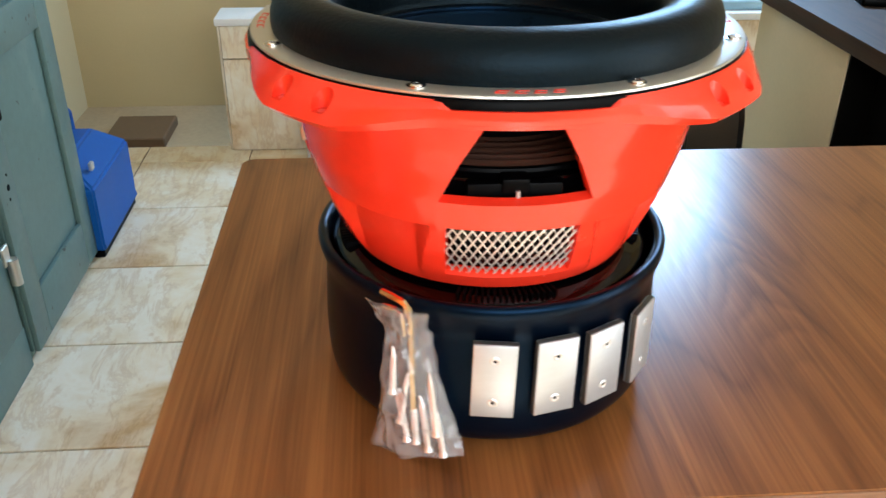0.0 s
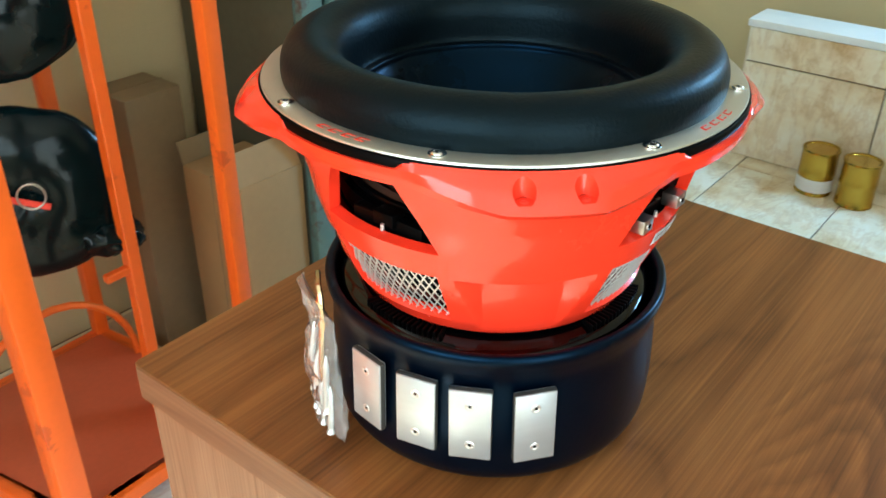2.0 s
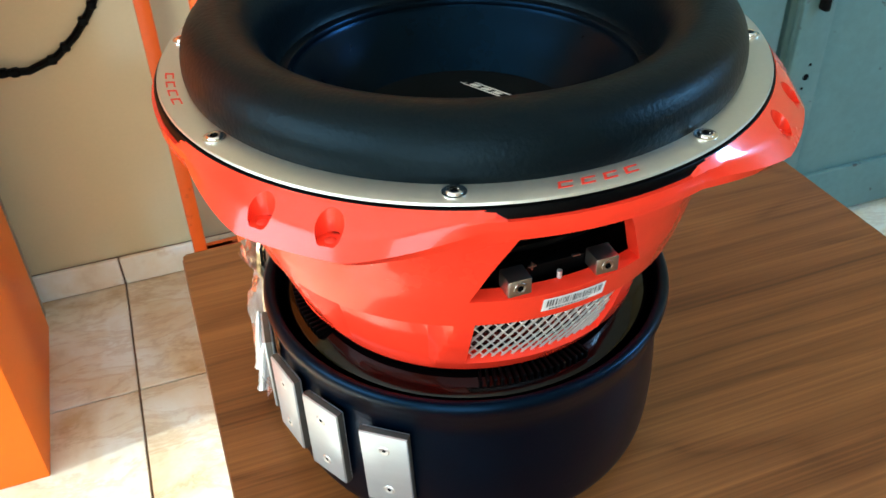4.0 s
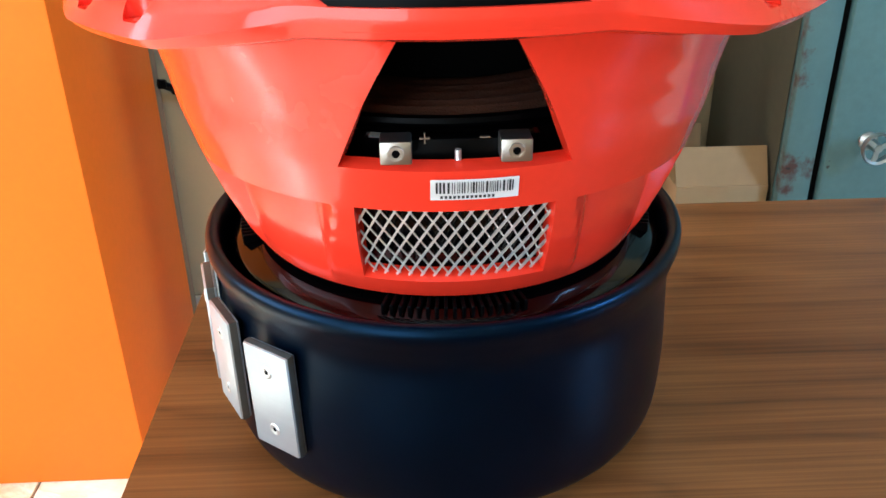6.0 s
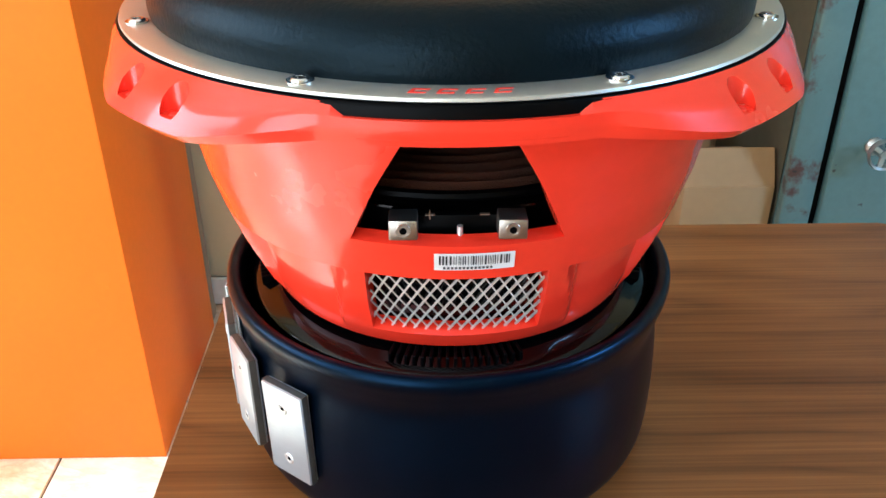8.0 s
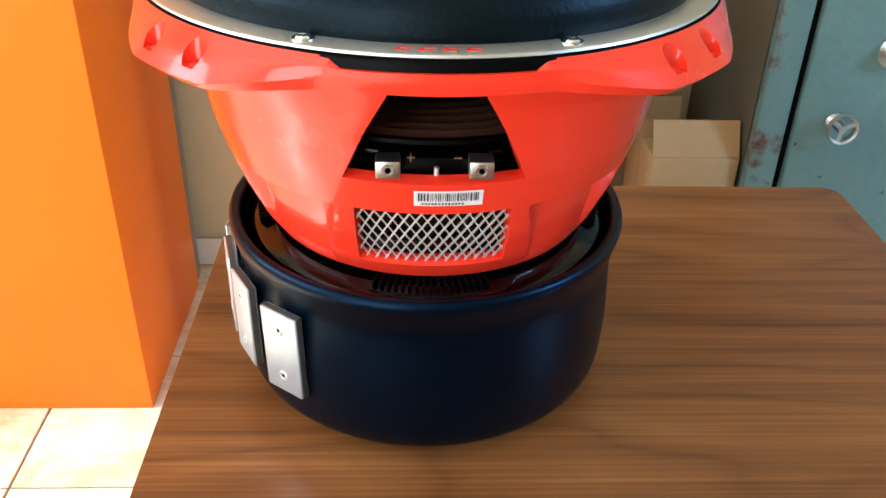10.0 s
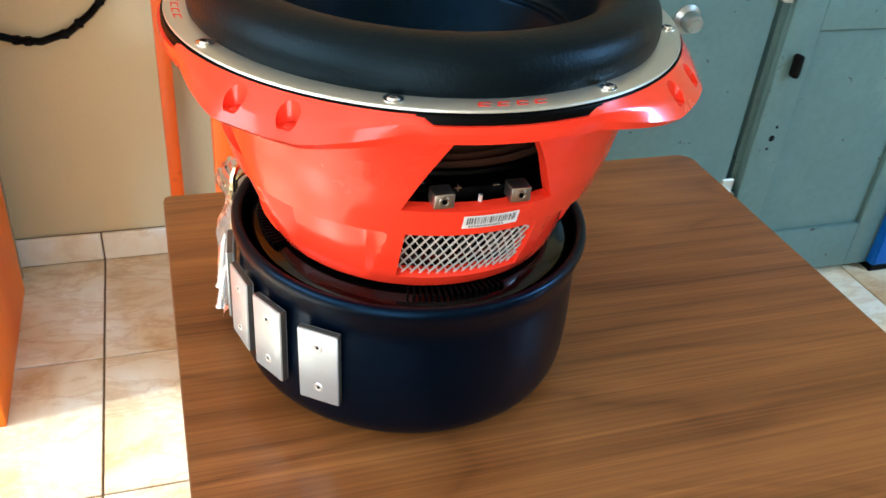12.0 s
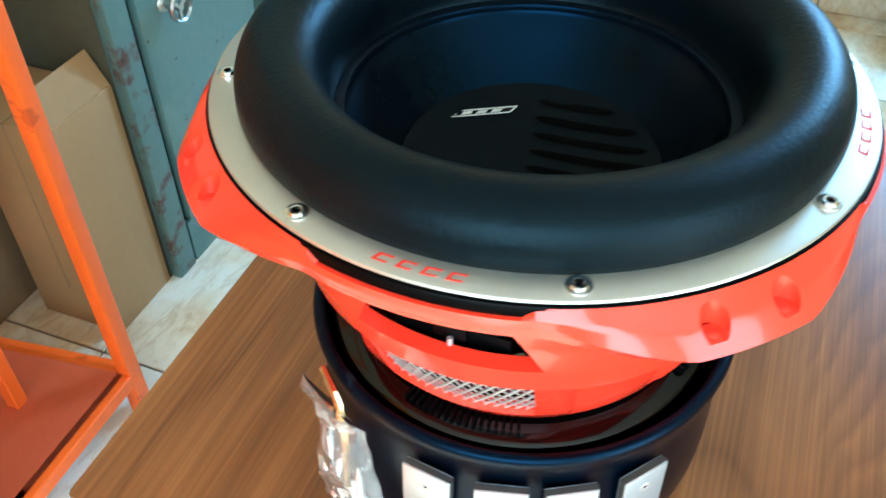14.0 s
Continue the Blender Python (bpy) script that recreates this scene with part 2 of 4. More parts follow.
M_EDGE = wood("walnut_edge_band", (0.16, 0.075, 0.04), (0.22, 0.11, 0.06), (0.28, 0.15, 0.08), "y", 0.4)
M_DARKWOOD = wood("dark_table_laminate", (0.025, 0.012, 0.007), (0.045, 0.022, 0.012), (0.07, 0.034, 0.019), "x", 0.6)
M_TILE = marble("cream_marble_tile")
M_GROUT = surface("grout", (0.16, 0.10, 0.055), 0.85, 0, 120, 0.3, 8, 0.3)
M_WALL = surface("cream_paint", (0.61, 0.495, 0.285), 0.75, 0, 160, 0.04, 2.5, 0.12, 0.05)
M_CEIL = surface("white_ceiling", (0.8, 0.79, 0.75), 0.8, 0, 90, 0.03)
M_TAN = surface("tan_floor", (0.46, 0.34, 0.20), 0.7, 0, 60, 0.15)
M_KNOB = surface("dull_chrome", (0.46, 0.48, 0.46), 0.32, 0.95, 120, 0.12)
M_SAFE = surface("worn_green_enamel", (0.112, 0.190, 0.178), 0.42, 0, 70, 0.16, 5.0, 0.12, 0.1, stain_colour=(0.145, 0.225, 0.205), stain_amount=0.03, chips=(0.035, 0.030, 0.026))
M_RUST = surface("rusty_green_enamel", (0.112, 0.185, 0.168), 0.5, 0, 70, 0.12, 13.0, 0.2, 0.1, stain_colour=(0.085, 0.034, 0.024), stain_amount=0.105, chips=(0.03, 0.018, 0.014))
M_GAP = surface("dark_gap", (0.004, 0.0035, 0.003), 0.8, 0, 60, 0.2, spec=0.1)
M_ORANGE = surface("orange_paint", (0.92, 0.185, 0.008), 0.42, 0, 90, 0.05, 3, 0.08, 0.05, spec=0.2)
M_RACK = surface("orange_enamel", (0.83, 0.125, 0.012), 0.36, 0, 120, 0.06, 8, 0.06, 0.06, stain_colour=(0.60, 0.08, 0.012), stain_amount=-0.03)
M_TRAY = surface("orange_red_tray", (0.50, 0.085, 0.03), 0.5, 0, 120, 0.1, 8, 0.06)
M_BLUEBOX = surface("blue_plastic", (0.004, 0.092, 0.36), 0.42, 0, 90, 0.08, 8, 0.08, spec=0.22)
M_GREEN = surface("green_plastic", (0.02, 0.16, 0.03), 0.4, 0, 90, 0.08)
M_CARD = surface("brown_cardboard", (0.38, 0.225, 0.10), 0.8, 0, 60, 0.08, 4, 0.2, 0.05)
M_CARD_IN = surface("dull_cardboard", (0.27, 0.19, 0.105), 0.85, 0, 60, 0.12, 3, 0.2, 0.05)
M_BIN = surface("black_polythene", (0.002, 0.007, 0.008), 0.16, 0, 30, 0.3, 9, 0.5, 0.08, spec=0.18)
M_CLOTH = surface("navy_cloth", (0.010, 0.014, 0.035), 0.85, 0, 300, 0.25, 10, 0.4)
M_BAGBLUE = surface("blue_canvas", (0.007, 0.034, 0.14), 0.75, 0, 400, 0.15, 6, 0.4)
M_YELLOW = surface("yellow_strap", (0.70, 0.38, 0.03), 0.6, 0, 200, 0.1)
M_CAN = surface("brass_lacquered_tin", (0.52, 0.33, 0.05), 0.25, 0.9, 120, 0.12, 10, 0.05)
M_CHAIR = surface("black_leatherette", (0.012, 0.010, 0.009), 0.35, 0, 250, 0.2, 8, 0.2)
M_CHAIRBACK = surface("brown_black_shell", (0.055, 0.042, 0.028), 0.4, 0, 150, 0.15, 6, 0.1)
M_ARM = surface("armrest_black", (0.02, 0.03, 0.045), 0.16, 0, 120, 0.15, 8, 0.04, spec=0.35)
# safe side: olive enamel, darkened part-way for the shade on that face
M_SAFE_SIDE = surface("shaded_olive_enamel", (0.080, 0.072, 0.045), 0.5, 0, 60, 0.2, 5, 0.15)
M_BROWN = surface("brown_board", (0.15, 0.085, 0.040), 0.7, 0, 60, 0.15, 6, 0.15)
M_CREAM = surface("cream_panel", (0.66, 0.58, 0.40), 0.55, 0, 120, 0.05, 4, 0.06)
M_PALEBLUE = surface("pale_blue_plastic", (0.30, 0.48, 0.58), 0.4, 0, 90, 0.06)

# ---- mesh helpers ----
def finish(bm, name, material, smooth=35.0):
    me = bpy.data.meshes.new(name)
    bm.to_mesh(me)
    bm.free()
    me.materials.append(material)
    if smooth:
        me.polygons.foreach_set("use_smooth", [True] * len(me.polygons))
        me.set_sharp_from_angle(angle=radians(smooth))
    return me


def part(name, bm, material, parent, label="", smooth=35.0, at=None):
    """One mesh object under a thing or under a part."""
    ob = new(name, finish(bm, name, material, smooth))
    ob.parent = parent
    if at is not None:
        ob.matrix_basis = at
    return tagged(ob, label) if label else ob


def share(name, ob, parent, at):
    o = new(name, ob.data)
    o.parent, o.matrix_basis = parent, at
    return o


def thing(name, label, category, at, group="", kind=""):
    e = new(name)
    e.empty_display_size = 0.05
    e.matrix_basis = at
    return tagged(e, label, category, group, kind)


def solo(name, bm, material, label, category, at=None, group="", kind="", smooth=35.0):
    ob = new(name, finish(bm, name, material, smooth))
    if at is not None:
        ob.matrix_basis = at
    return tagged(ob, label, category, group, kind)


def box(x0, x1, y0, y1, z0, z1, bevel=0.0, seg=2, into=None):
    bm = bmesh.new()
    bmesh.ops.create_cube(bm, size=1)
    for v in bm.verts:
        v.co = Vector(((x0 + x1) / 2 + v.co.x * (x1 - x0), (y0 + y1) / 2 + v.co.y * (y1 - y0), (z0 + z1) / 2 + v.co.z * (z1 - z0)))
    if bevel:
        bmesh.ops.bevel(bm, geom=bm.edges[:], offset=bevel, segments=seg, affect="EDGES", profile=0.5)
    return bm if into is None else merge(into, bm)


def merge(a, b):
    me = bpy.data.meshes.new("tmp")
    b.to_mesh(me)
    b.free()
    a.from_mesh(me)
    bpy.data.meshes.remove(me)
    return a


def turned(profile, n=96, close=False):
    """A profile of (radius, height) turned round the z axis."""
    bm = bmesh.new()
    rings = []
    for r, z in profile:
        if r < 1e-6:
            rings.append([bm.verts.new((0, 0, z))])
        else:
            rings.append([bm.verts.new((r * math.cos(2 * math.pi * i / n), r * math.sin(2 * math.pi * i / n), z)) for i in range(n)])
    pairs = list(zip(rings, rings[1:])) + ([(rings[-1], rings[0])] if close else [])
    for a, b in pairs:
        for i in range(n):
            j = (i + 1) % n
            if len(a) == 1 and len(b) > 1:
                bm.faces.new((a[0], b[j], b[i]))
            elif len(b) == 1 and len(a) > 1:
                bm.faces.new((a[i], a[j], b[0]))
            elif len(a) > 1:
                bm.faces.new((a[i], a[j], b[j], b[i]))
    bmesh.ops.recalc_face_normals(bm, faces=bm.faces[:])
    return bm


def smooth_profile(points, steps=5):
    """Catmull-Rom through the points."""
    out, p = [], [points[0], *points, points[-1]]
    for a, b, c, d in zip(p, p[1:], p[2:], p[3:]):
        for k in range(steps):
            t = k / steps
            out.append(tuple(0.5 * (2 * b[i] + (c[i] - a[i]) * t + (2 * a[i] - 5 * b[i] + 4 * c[i] - d[i]) * t * t + (3 * b[i] - a[i] - 3 * c[i] + d[i]) * t ** 3) for i in range(2)))
    return out + [points[-1]]


def tube(points, radius, n=8, into=None, radii=None):
    """A round bar along points, with closed ends."""
    bm = into if into is not None else bmesh.new()
    pts = [Vector(p) for p in points]
    rings, up = [], None
    for i, p in enumerate(pts):
        d = (pts[min(i + 1, len(pts) - 1)] - pts[max(i - 1, 0)]).normalized()
        if up is None:
            up = Vector((0, 0, 1)) if abs(d.z) < 0.9 else Vector((1, 0, 0))
        s = d.cross(up).normalized()
        up = s.cross(d).normalized()
        r = radii[i] if radii else radius
        rings.append([bm.verts.new(p + r * (math.cos(2 * math.pi * k / n) * s + math.sin(2 * math.pi * k / n) * up)) for k in range(n)])
    for a, b in zip(rings, rings[1:]):
        for k in range(n):
            bm.faces.new((a[k], a[(k + 1) % n], b[(k + 1) % n], b[k]))
    bm.faces.new(rings[0][::-1])
    bm.faces.new(rings[-1])
    return bm


def bar(p, q, w, h, bevel=0.002, into=None):
    """A square bar from p to q, w wide and h deep."""
    p, q = Vector(p), Vector(q)
    bm = box(-w / 2, w / 2, -h / 2, h / 2, 0, (q - p).length, bevel, 1)
    m = Matrix.Translation(p) @ (q - p).to_track_quat("Z", "Y").to_matrix().to_4x4()
    bmesh.ops.transform(bm, matrix=m, verts=bm.verts[:])
    return bm if into is None else merge(into, bm)


def step(a, b, x):
    t = min(1.0, max(0.0, (x - a) / (b - a)))
    return t * t * (3 - 2 * t)


def rz(deg):
    return Matrix.Rotation(radians(deg), 4, "Z")


# ---- room ----
def floor_grid():
    base = box(X0, 2.14, Y0, Y1, F - 0.12, F - 0.004)
    ob = solo("floor", base, M_GROUT, "cream marble-look tiled floor with brown grout", "floor", kind="structure", smooth=0)
    pitch, gap = 0.332, 0.004
    first = None
    ix0, iy0 = -0.312, 0.50
    for i in range(-6, 8):
        for j in range(-9, 2):
            x, y = ix0 + i * pitch, iy0 + j * pitch
            x1, y1 = min(x + pitch, 2.14), min(y + pitch, Y1)
            if x1 - x < 0.03 or y1 - y < 0.03 or x1 < X0 or y1 < Y0:
                continue
            full = x1 - x > 0.33 and y1 - y > 0.33
            if full and first is not None:
                share("floor_tile", first, ob, pose(x, y, F))
            else:
                t = part("floor_tile", box(gap / 2, x1 - x - gap / 2, gap / 2, y1 - y - gap / 2, -0.012, 0.0, 0.0012, 1), M_TILE, ob, at=pose(x, y, F))
                if full:
                    first = t
    return ob


def wall(name, axis, at, thick, a0, a1, holes=()):
    """A wall across x or y at a place, from a0 to a1, with rectangular holes (a, b, z, z)."""
    bm = bmesh.new()
    cuts = sorted({a0, a1, *[h[0] for h in holes], *[h[1] for h in holes]})
    for c0, c1 in zip(cuts, cuts[1:]):
        spans, z = [], F - 0.12
        for h in sorted(holes, key=lambda h: h[2]):
            if h[0] <= c0 and h[1] >= c1:
                spans.append((z, h[2]))
                z = h[3]
        spans.append((z, CEIL))
        for z0, z1 in spans:
            if z1 - z0 > 0.005:
                if axis == "x":
                    box(at, at + thick, c0, c1, z0, z1, into=bm)
                else:
                    box(c0, c1, at, at + thick, z0, z1, into=bm)
    return solo(name, bm, M_WALL, "cream painted plaster wall", "wall", kind="structure", smooth=0)


wall("wall_north", "y", Y1, 0.15, X0 - 0.15, X1 + 0.15)
wall("wall_south", "y", Y0 - 0.15, 0.15, X0 - 0.15, X1 + 0.15, [(-2.2, -0.5, F, 2.4)])
wall("wall_west", "x", X0 - 0.15, 0.15, Y0, Y1, [(-1.65, 0.45, 0.9, 2.5)])
wall("wall_east", "x", X1, 0.15, Y0, Y1, [(-1.4, -0.5, 1.4, 2.3)])
solo("ceiling", box(X0 - 0.15, X1 + 0.15, Y0 - 0.15, Y1 + 0.15, CEIL, CEIL + 0.12), M_CEIL, "plain white ceiling", "ceiling", kind="structure", smooth=0)
solo("ground", box(-40, 40, -40, 40, -0.4, -0.35), M_TAN, "bare ground outside the shop", "ground", kind="structure", smooth=0)
solo("floor_east", box(2.14, X1, Y0, Y1, F - 0.12, F - 0.03), M_TAN, "bare tan floor strip beyond the tiles", "floor", kind="structure", smooth=0)
floor_grid()

# skirting of cut tiles along the north wall
sk = solo("baseboard", box(X0, 2.14, Y1 - 0.006, Y1 - 0.001, F, F + 0.064), M_GROUT, "tile skirting along the cream wall", "skirting", kind="structure", smooth=0)
for i in range(-6, 8):
    x = -0.312 + i * 0.332
    x1 = min(x + 0.332, 2.14)
    part("skirting_tile", box(0.002, x1 - x - 0.002, -0.009, 0, 0.002, 0.066, 0.0015, 1), M_TILE, sk, at=pose(x, Y1 - 0.006, F))

# low tiled wall with a white cap
HWX, HWY, HWZ = 2.10, 0.56, 0.485
hw = solo("wall_low", box(HWX, HWX + 0.12, Y0, HWY, F, HWZ - 0.022), M_GROUT, "low wall faced with cream marble tiles", "low wall", kind="structure", smooth=0)
zrows = [(F, F + 0.30), (F + 0.30, HWZ - 0.022)]
for z0, z1 in zrows:
    for j in range(10):
        y1 = HWY - j * 0.40
        y0 = max(Y0, y1 - 0.40)
        if y1 - y0 > 0.05:
            part("wall_tile", box(-0.008, 0, y0 - y1 + 0.002, -0.002, 0.002, z1 - z0 - 0.002, 0.0012, 1), M_TILE, hw, at=pose(HWX, y1, z0))
part("wall_tile", box(0.002, 0.118, 0, 0.008, 0.002, HWZ - 0.026 - F, 0.0012, 1), M_TILE, hw, at=pose(HWX, HWY, F))
part("cap", box(HWX - 0.014, HWX + 0.13, Y0, HWY + 0.012, HWZ - 0.022, HWZ, 0.003, 2), M_WHITE, hw, "white painted cap")

# ---- desk ----
DX0, DX1, DY0, DY1 = -0.170, 0.402, -1.05, 0.241
desk = thing("desk", "walnut laminate office desk with a glossy top", "desk", pose(0, 0, F))
H = D - F


def rounded_top(x0, x1, y0, y1, z0, z1, ra, rb):
    """A slab whose corners on the x1 side have radius ra, those on the x0 side rb."""
    bm = bmesh.new()
    pts = []
    for cx, cy, a, r in ((x1 - ra, y1 - ra, 0, ra), (x0 + rb, y1 - rb, 90, rb), (x0 + rb, y0 + rb, 180, rb), (x1 - ra, y0 + ra, 270, ra)):
        pts += [(cx + r * math.cos(radians(a + k * 15)), cy + r * math.sin(radians(a + k * 15))) for k in range(7)]
    lo = [bm.verts.new((x, y, z0)) for x, y in pts]
    hi = [bm.verts.new((x, y, z1)) for x, y in pts]
    n = len(pts)
    bm.faces.new(hi)
    bm.faces.new(lo[::-1])
    for i in range(n):
        bm.faces.new((lo[i], lo[(i + 1) % n], hi[(i + 1) % n], hi[i]))
    edges = [e for e in bm.edges if abs(e.verts[0].co.z - e.verts[1].co.z) < 1e-6]
    bmesh.ops.bevel(bm, geom=edges, offset=0.0008, segments=1, affect="EDGES")
    return bm


part("desktop", rounded_top(DX0, DX1, DY0, DY1, H - 0.036, H, 0.014, 0.0035), M_DESK, desk)
part("edge_band", box(DX0 - 0.0012, DX0 + 0.002, DY0 + 0.004, DY1 - 0.004, H - 0.034, H - 0.002, 0.0006, 1), M_EDGE, desk)
part("side_panel", box(DX0 + 0.003, DX0 + 0.021, DY0 + 0.03, DY1 - 0.012, 0.0, H - 0.036, 0.001, 1), M_DESK_SIDE, desk, "lighter laminate side panel")
part("side_panel", box(DX1 - 0.032, DX1 - 0.014, DY0 + 0.03, DY1 - 0.016, 0.0, H - 0.036, 0.001, 1), M_DESK_SIDE, desk)
part("back_panel", box(DX0 + 0.021, DX1 - 0.032, DY1 - 0.06, DY1 - 0.042, 0.06, H - 0.036, 0.001, 1), M_DESK_SIDE, desk)

# printed sticker on the side of the desk
st = thing("sticker", "white and yellow printed sticker on the desk side", "sticker", pose(DX0 + 0.003, 0, 0))
part("sheet", box(-0.0008, 0, -0.16, 0.055, 0.42, 0.668), M_YELLOW, st, "yellow border", smooth=0)
part("panel", box(-0.0014, -0.0008, -0.152, 0.047, 0.428, 0.660), M_PAPER, st, "white printed panel", smooth=0)
part("mark", box(-0.0018, -0.0014, 0.020, 0.038, 0.632, 0.640), M_LETTER, st, smooth=0)
part("mark", box(-0.0018, -0.0014, 0.018, 0.036, 0.624, 0.630), M_INK, st, smooth=0)
for k in range(4):
    part("text_bar", box(-0.0018, -0.0014, -0.13, -0.01, 0.555 - k * 0.03, 0.561 - k * 0.03), M_INK, st, smooth=0)

# ---- subwoofer ----
sub = thing("subwoofer", "large red and black subwoofer driver standing on its magnet", "loudspeaker", pose(0, 0, D))
CARD = [(.119, .100), (.130, .107), (.150, .116), (.171, .1235), (.190, .129), (.208, .1325), (.224, .1365), (.2425, .1401), (.2450, .1415), (.2457, .1560), (.2474, .1600), (.2530, .1612), (.2575, .1612), (.2618, .1588)]
DIAG = [(.119, .100), (.130, .107), (.150, .116), (.171, .1235), (.190, .129), (.208, .1328), (.221, .1368), (.2355, .1425), (.2382, .149), (.2398, .162), (.2410, .1715), (.2448, .1755), (.2540, .1685), (.2622, .1590)]


def window_half(z):
    zs = (.119, .130, .171, .190, .217, .2425, .262)
    return float(np.interp(z, zs, (21.6, 21.3, 19.0, 20.4, 14.5, 8.3, 8.3)))


def bowl(z):
    return float(np.interp(z, [p[0] for p in CARD[:8]], [p[1] for p in CARD[:8]]))


def basket_mesh():
    sub_n = [3, 6, 12, 6, 5, 5, 5, 2, 2, 3, 3, 4, 4]
    rows = []
    for k, n in enumerate(sub_n):
        rows += [(k, i / n) for i in range(n)]
    rows.append((len(sub_n) - 1, 1.0))
    ins, outs = 12, 44
    cols = [-1 + 2 * i / ins for i in range(ins)] + [1 + i / outs for i in range(outs)]
    bm = bmesh.new()
    grid = []
    for k, f in rows:
        line = []
        cz, cr, dz, dr = [p[k][i] + (p[k + 1][i] - p[k][i]) * f for p in (CARD, DIAG) for i in (0, 1)]
        w = window_half(cz)
        for q in range(4):
            for c in cols:
                u = c * w if c <= 1 else w + (c - 1) * (90 - 2 * w)
                off = abs(u if u <= 45 else 90 - u)
                # straight run from the label notch out to the corner lug
                g = min(1.0, max(0.0, (off - 18.0) / 18.5))
                g = 0.85 * g + 0.15 * step(0, 1, g)
                z, r = cz + (dz - cz) * g, cr + (dr - cr) * g
                if k < 3 and z > 0.124:                  # sunken foot panel with slanted wedges at its sides
                    depth = 0.0010 + 0.0118 * (z - 0.124) / 0.047
                    wide = 13.9 + 8.0 * (z - 0.124) / 0.047
                    r -= depth * min(1.0, max(0.0, (wide - (45 - off)) / (wide - 13.4)))
                if off < 17.5 and k >= 11:               # the black label notch in the rim
                    cut = 1 - step(16.0, 16.8, off)
                    z -= cut * max(0.0, z - 0.2572)
                ang = radians(u + 90 * q)
                line.append(bm.verts.new((r * math.cos(ang), r * math.sin(ang), z)))
        grid.append(line)
    n, per = len(grid[0]), len(cols)
    for i, (k, f) in enumerate(rows[:-1]):
        zmid = CARD[k][0] + (CARD[k + 1][0] - CARD[k][0]) * (f + 0.05)
        opening = 0.130 < zmid < 0.171 or 0.190 < zmid < 0.2425
        for j in range(n):
            if opening and (j % per) < ins:
                continue
            lo, hi = grid[i], grid[i + 1]
            bm.faces.new((lo[j], lo[(j + 1) % n], hi[(j + 1) % n], hi[j]))
    return bm


def polar(deg, r, z):
    return Vector((r * math.cos(radians(deg)), r * math.sin(radians(deg)), z))


def cutters():
    """Bolt scallops in the lugs."""
    bm = bmesh.new()
    for q in range(4):
        for s in (-1, 1):
            mid = 45 + 90 * q
            bmesh.ops.create_cone(bm, cap_ends=True, segments=28, radius1=0.0056, radius2=0.0078, depth=0.024, matrix=Matrix.Translation(polar(mid + 5.5 * s, 0.1678, 0.2490 + 0.012)))
    return bm


def cut_basket():
    ob = new("rough", finish(basket_mesh(), "rough", M_RED, 0))
    tool = new("tool", finish(cutters(), "tool", M_RED, 0))
    mod = ob.modifiers.new("thickness", "SOLIDIFY")
    mod.thickness, mod.offset = 0.0076, -1.0
    mod = ob.modifiers.new("cut", "BOOLEAN")
    mod.operation, mod.object, mod.solver = "DIFFERENCE", tool, "EXACT"
    mod.use_self = True
    bpy.context.view_layer.update()
    me = bpy.data.meshes.new_from_object(ob.evaluated_get(bpy.context.evaluated_depsgraph_get()))
    bm = bmesh.new()
    bm.from_mesh(me)
    for o in (ob, tool):
        bpy.data.objects.remove(o)
    bpy.data.meshes.remove(me)
    return bm


part("basket", cut_basket(), M_RED, sub, "glossy red cast basket with windows", smooth=22)
hole = None
for q in range(4):
    for s in (-1, 1):
        at = Matrix.Translation(polar(45 + 90 * q + 5.5 * s, 0.1678, 0.2491)) @ rz(45 + 90 * q)
        if hole is None:
            hole = part("bolt_hole", turned([(0, .0004), (.0018, .0004), (.0024, .0)], 16), M_LETTER, sub, at=at)
        else:
            share("bolt_hole", hole, sub, at)

part("gasket", turned([(.148, .250), (.1580, .250), (.1592, .252), (.1592, .2612), (.1585, .2622), (.148, .2622)], 128), M_BLACK, sub, "black gasket ring")
ring = part("trim_ring", turned([(.140, .2625), (.1568, .2625), (.1576, .2631), (.1572, .2642), (.1560, .2646), (.140, .2646)], 160), M_RING, sub, "brushed silver trim ring")
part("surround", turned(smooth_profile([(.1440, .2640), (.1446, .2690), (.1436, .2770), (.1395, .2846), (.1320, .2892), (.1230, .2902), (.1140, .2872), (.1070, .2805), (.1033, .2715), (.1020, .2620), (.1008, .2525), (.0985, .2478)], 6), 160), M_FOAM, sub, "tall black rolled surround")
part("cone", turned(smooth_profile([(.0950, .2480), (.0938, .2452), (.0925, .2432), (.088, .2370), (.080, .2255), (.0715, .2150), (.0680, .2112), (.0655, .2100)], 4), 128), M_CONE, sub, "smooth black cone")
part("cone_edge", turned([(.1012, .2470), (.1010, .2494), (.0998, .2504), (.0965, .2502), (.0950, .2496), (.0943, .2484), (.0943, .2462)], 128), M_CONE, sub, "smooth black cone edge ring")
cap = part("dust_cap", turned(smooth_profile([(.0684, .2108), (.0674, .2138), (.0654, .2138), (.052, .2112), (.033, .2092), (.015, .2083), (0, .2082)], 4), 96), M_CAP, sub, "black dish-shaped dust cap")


def cap_z(r):
    return float(np.interp(r, (0, .015, .033, .052, .0654), (.2082, .2083, .2092, .2112, .2138)))


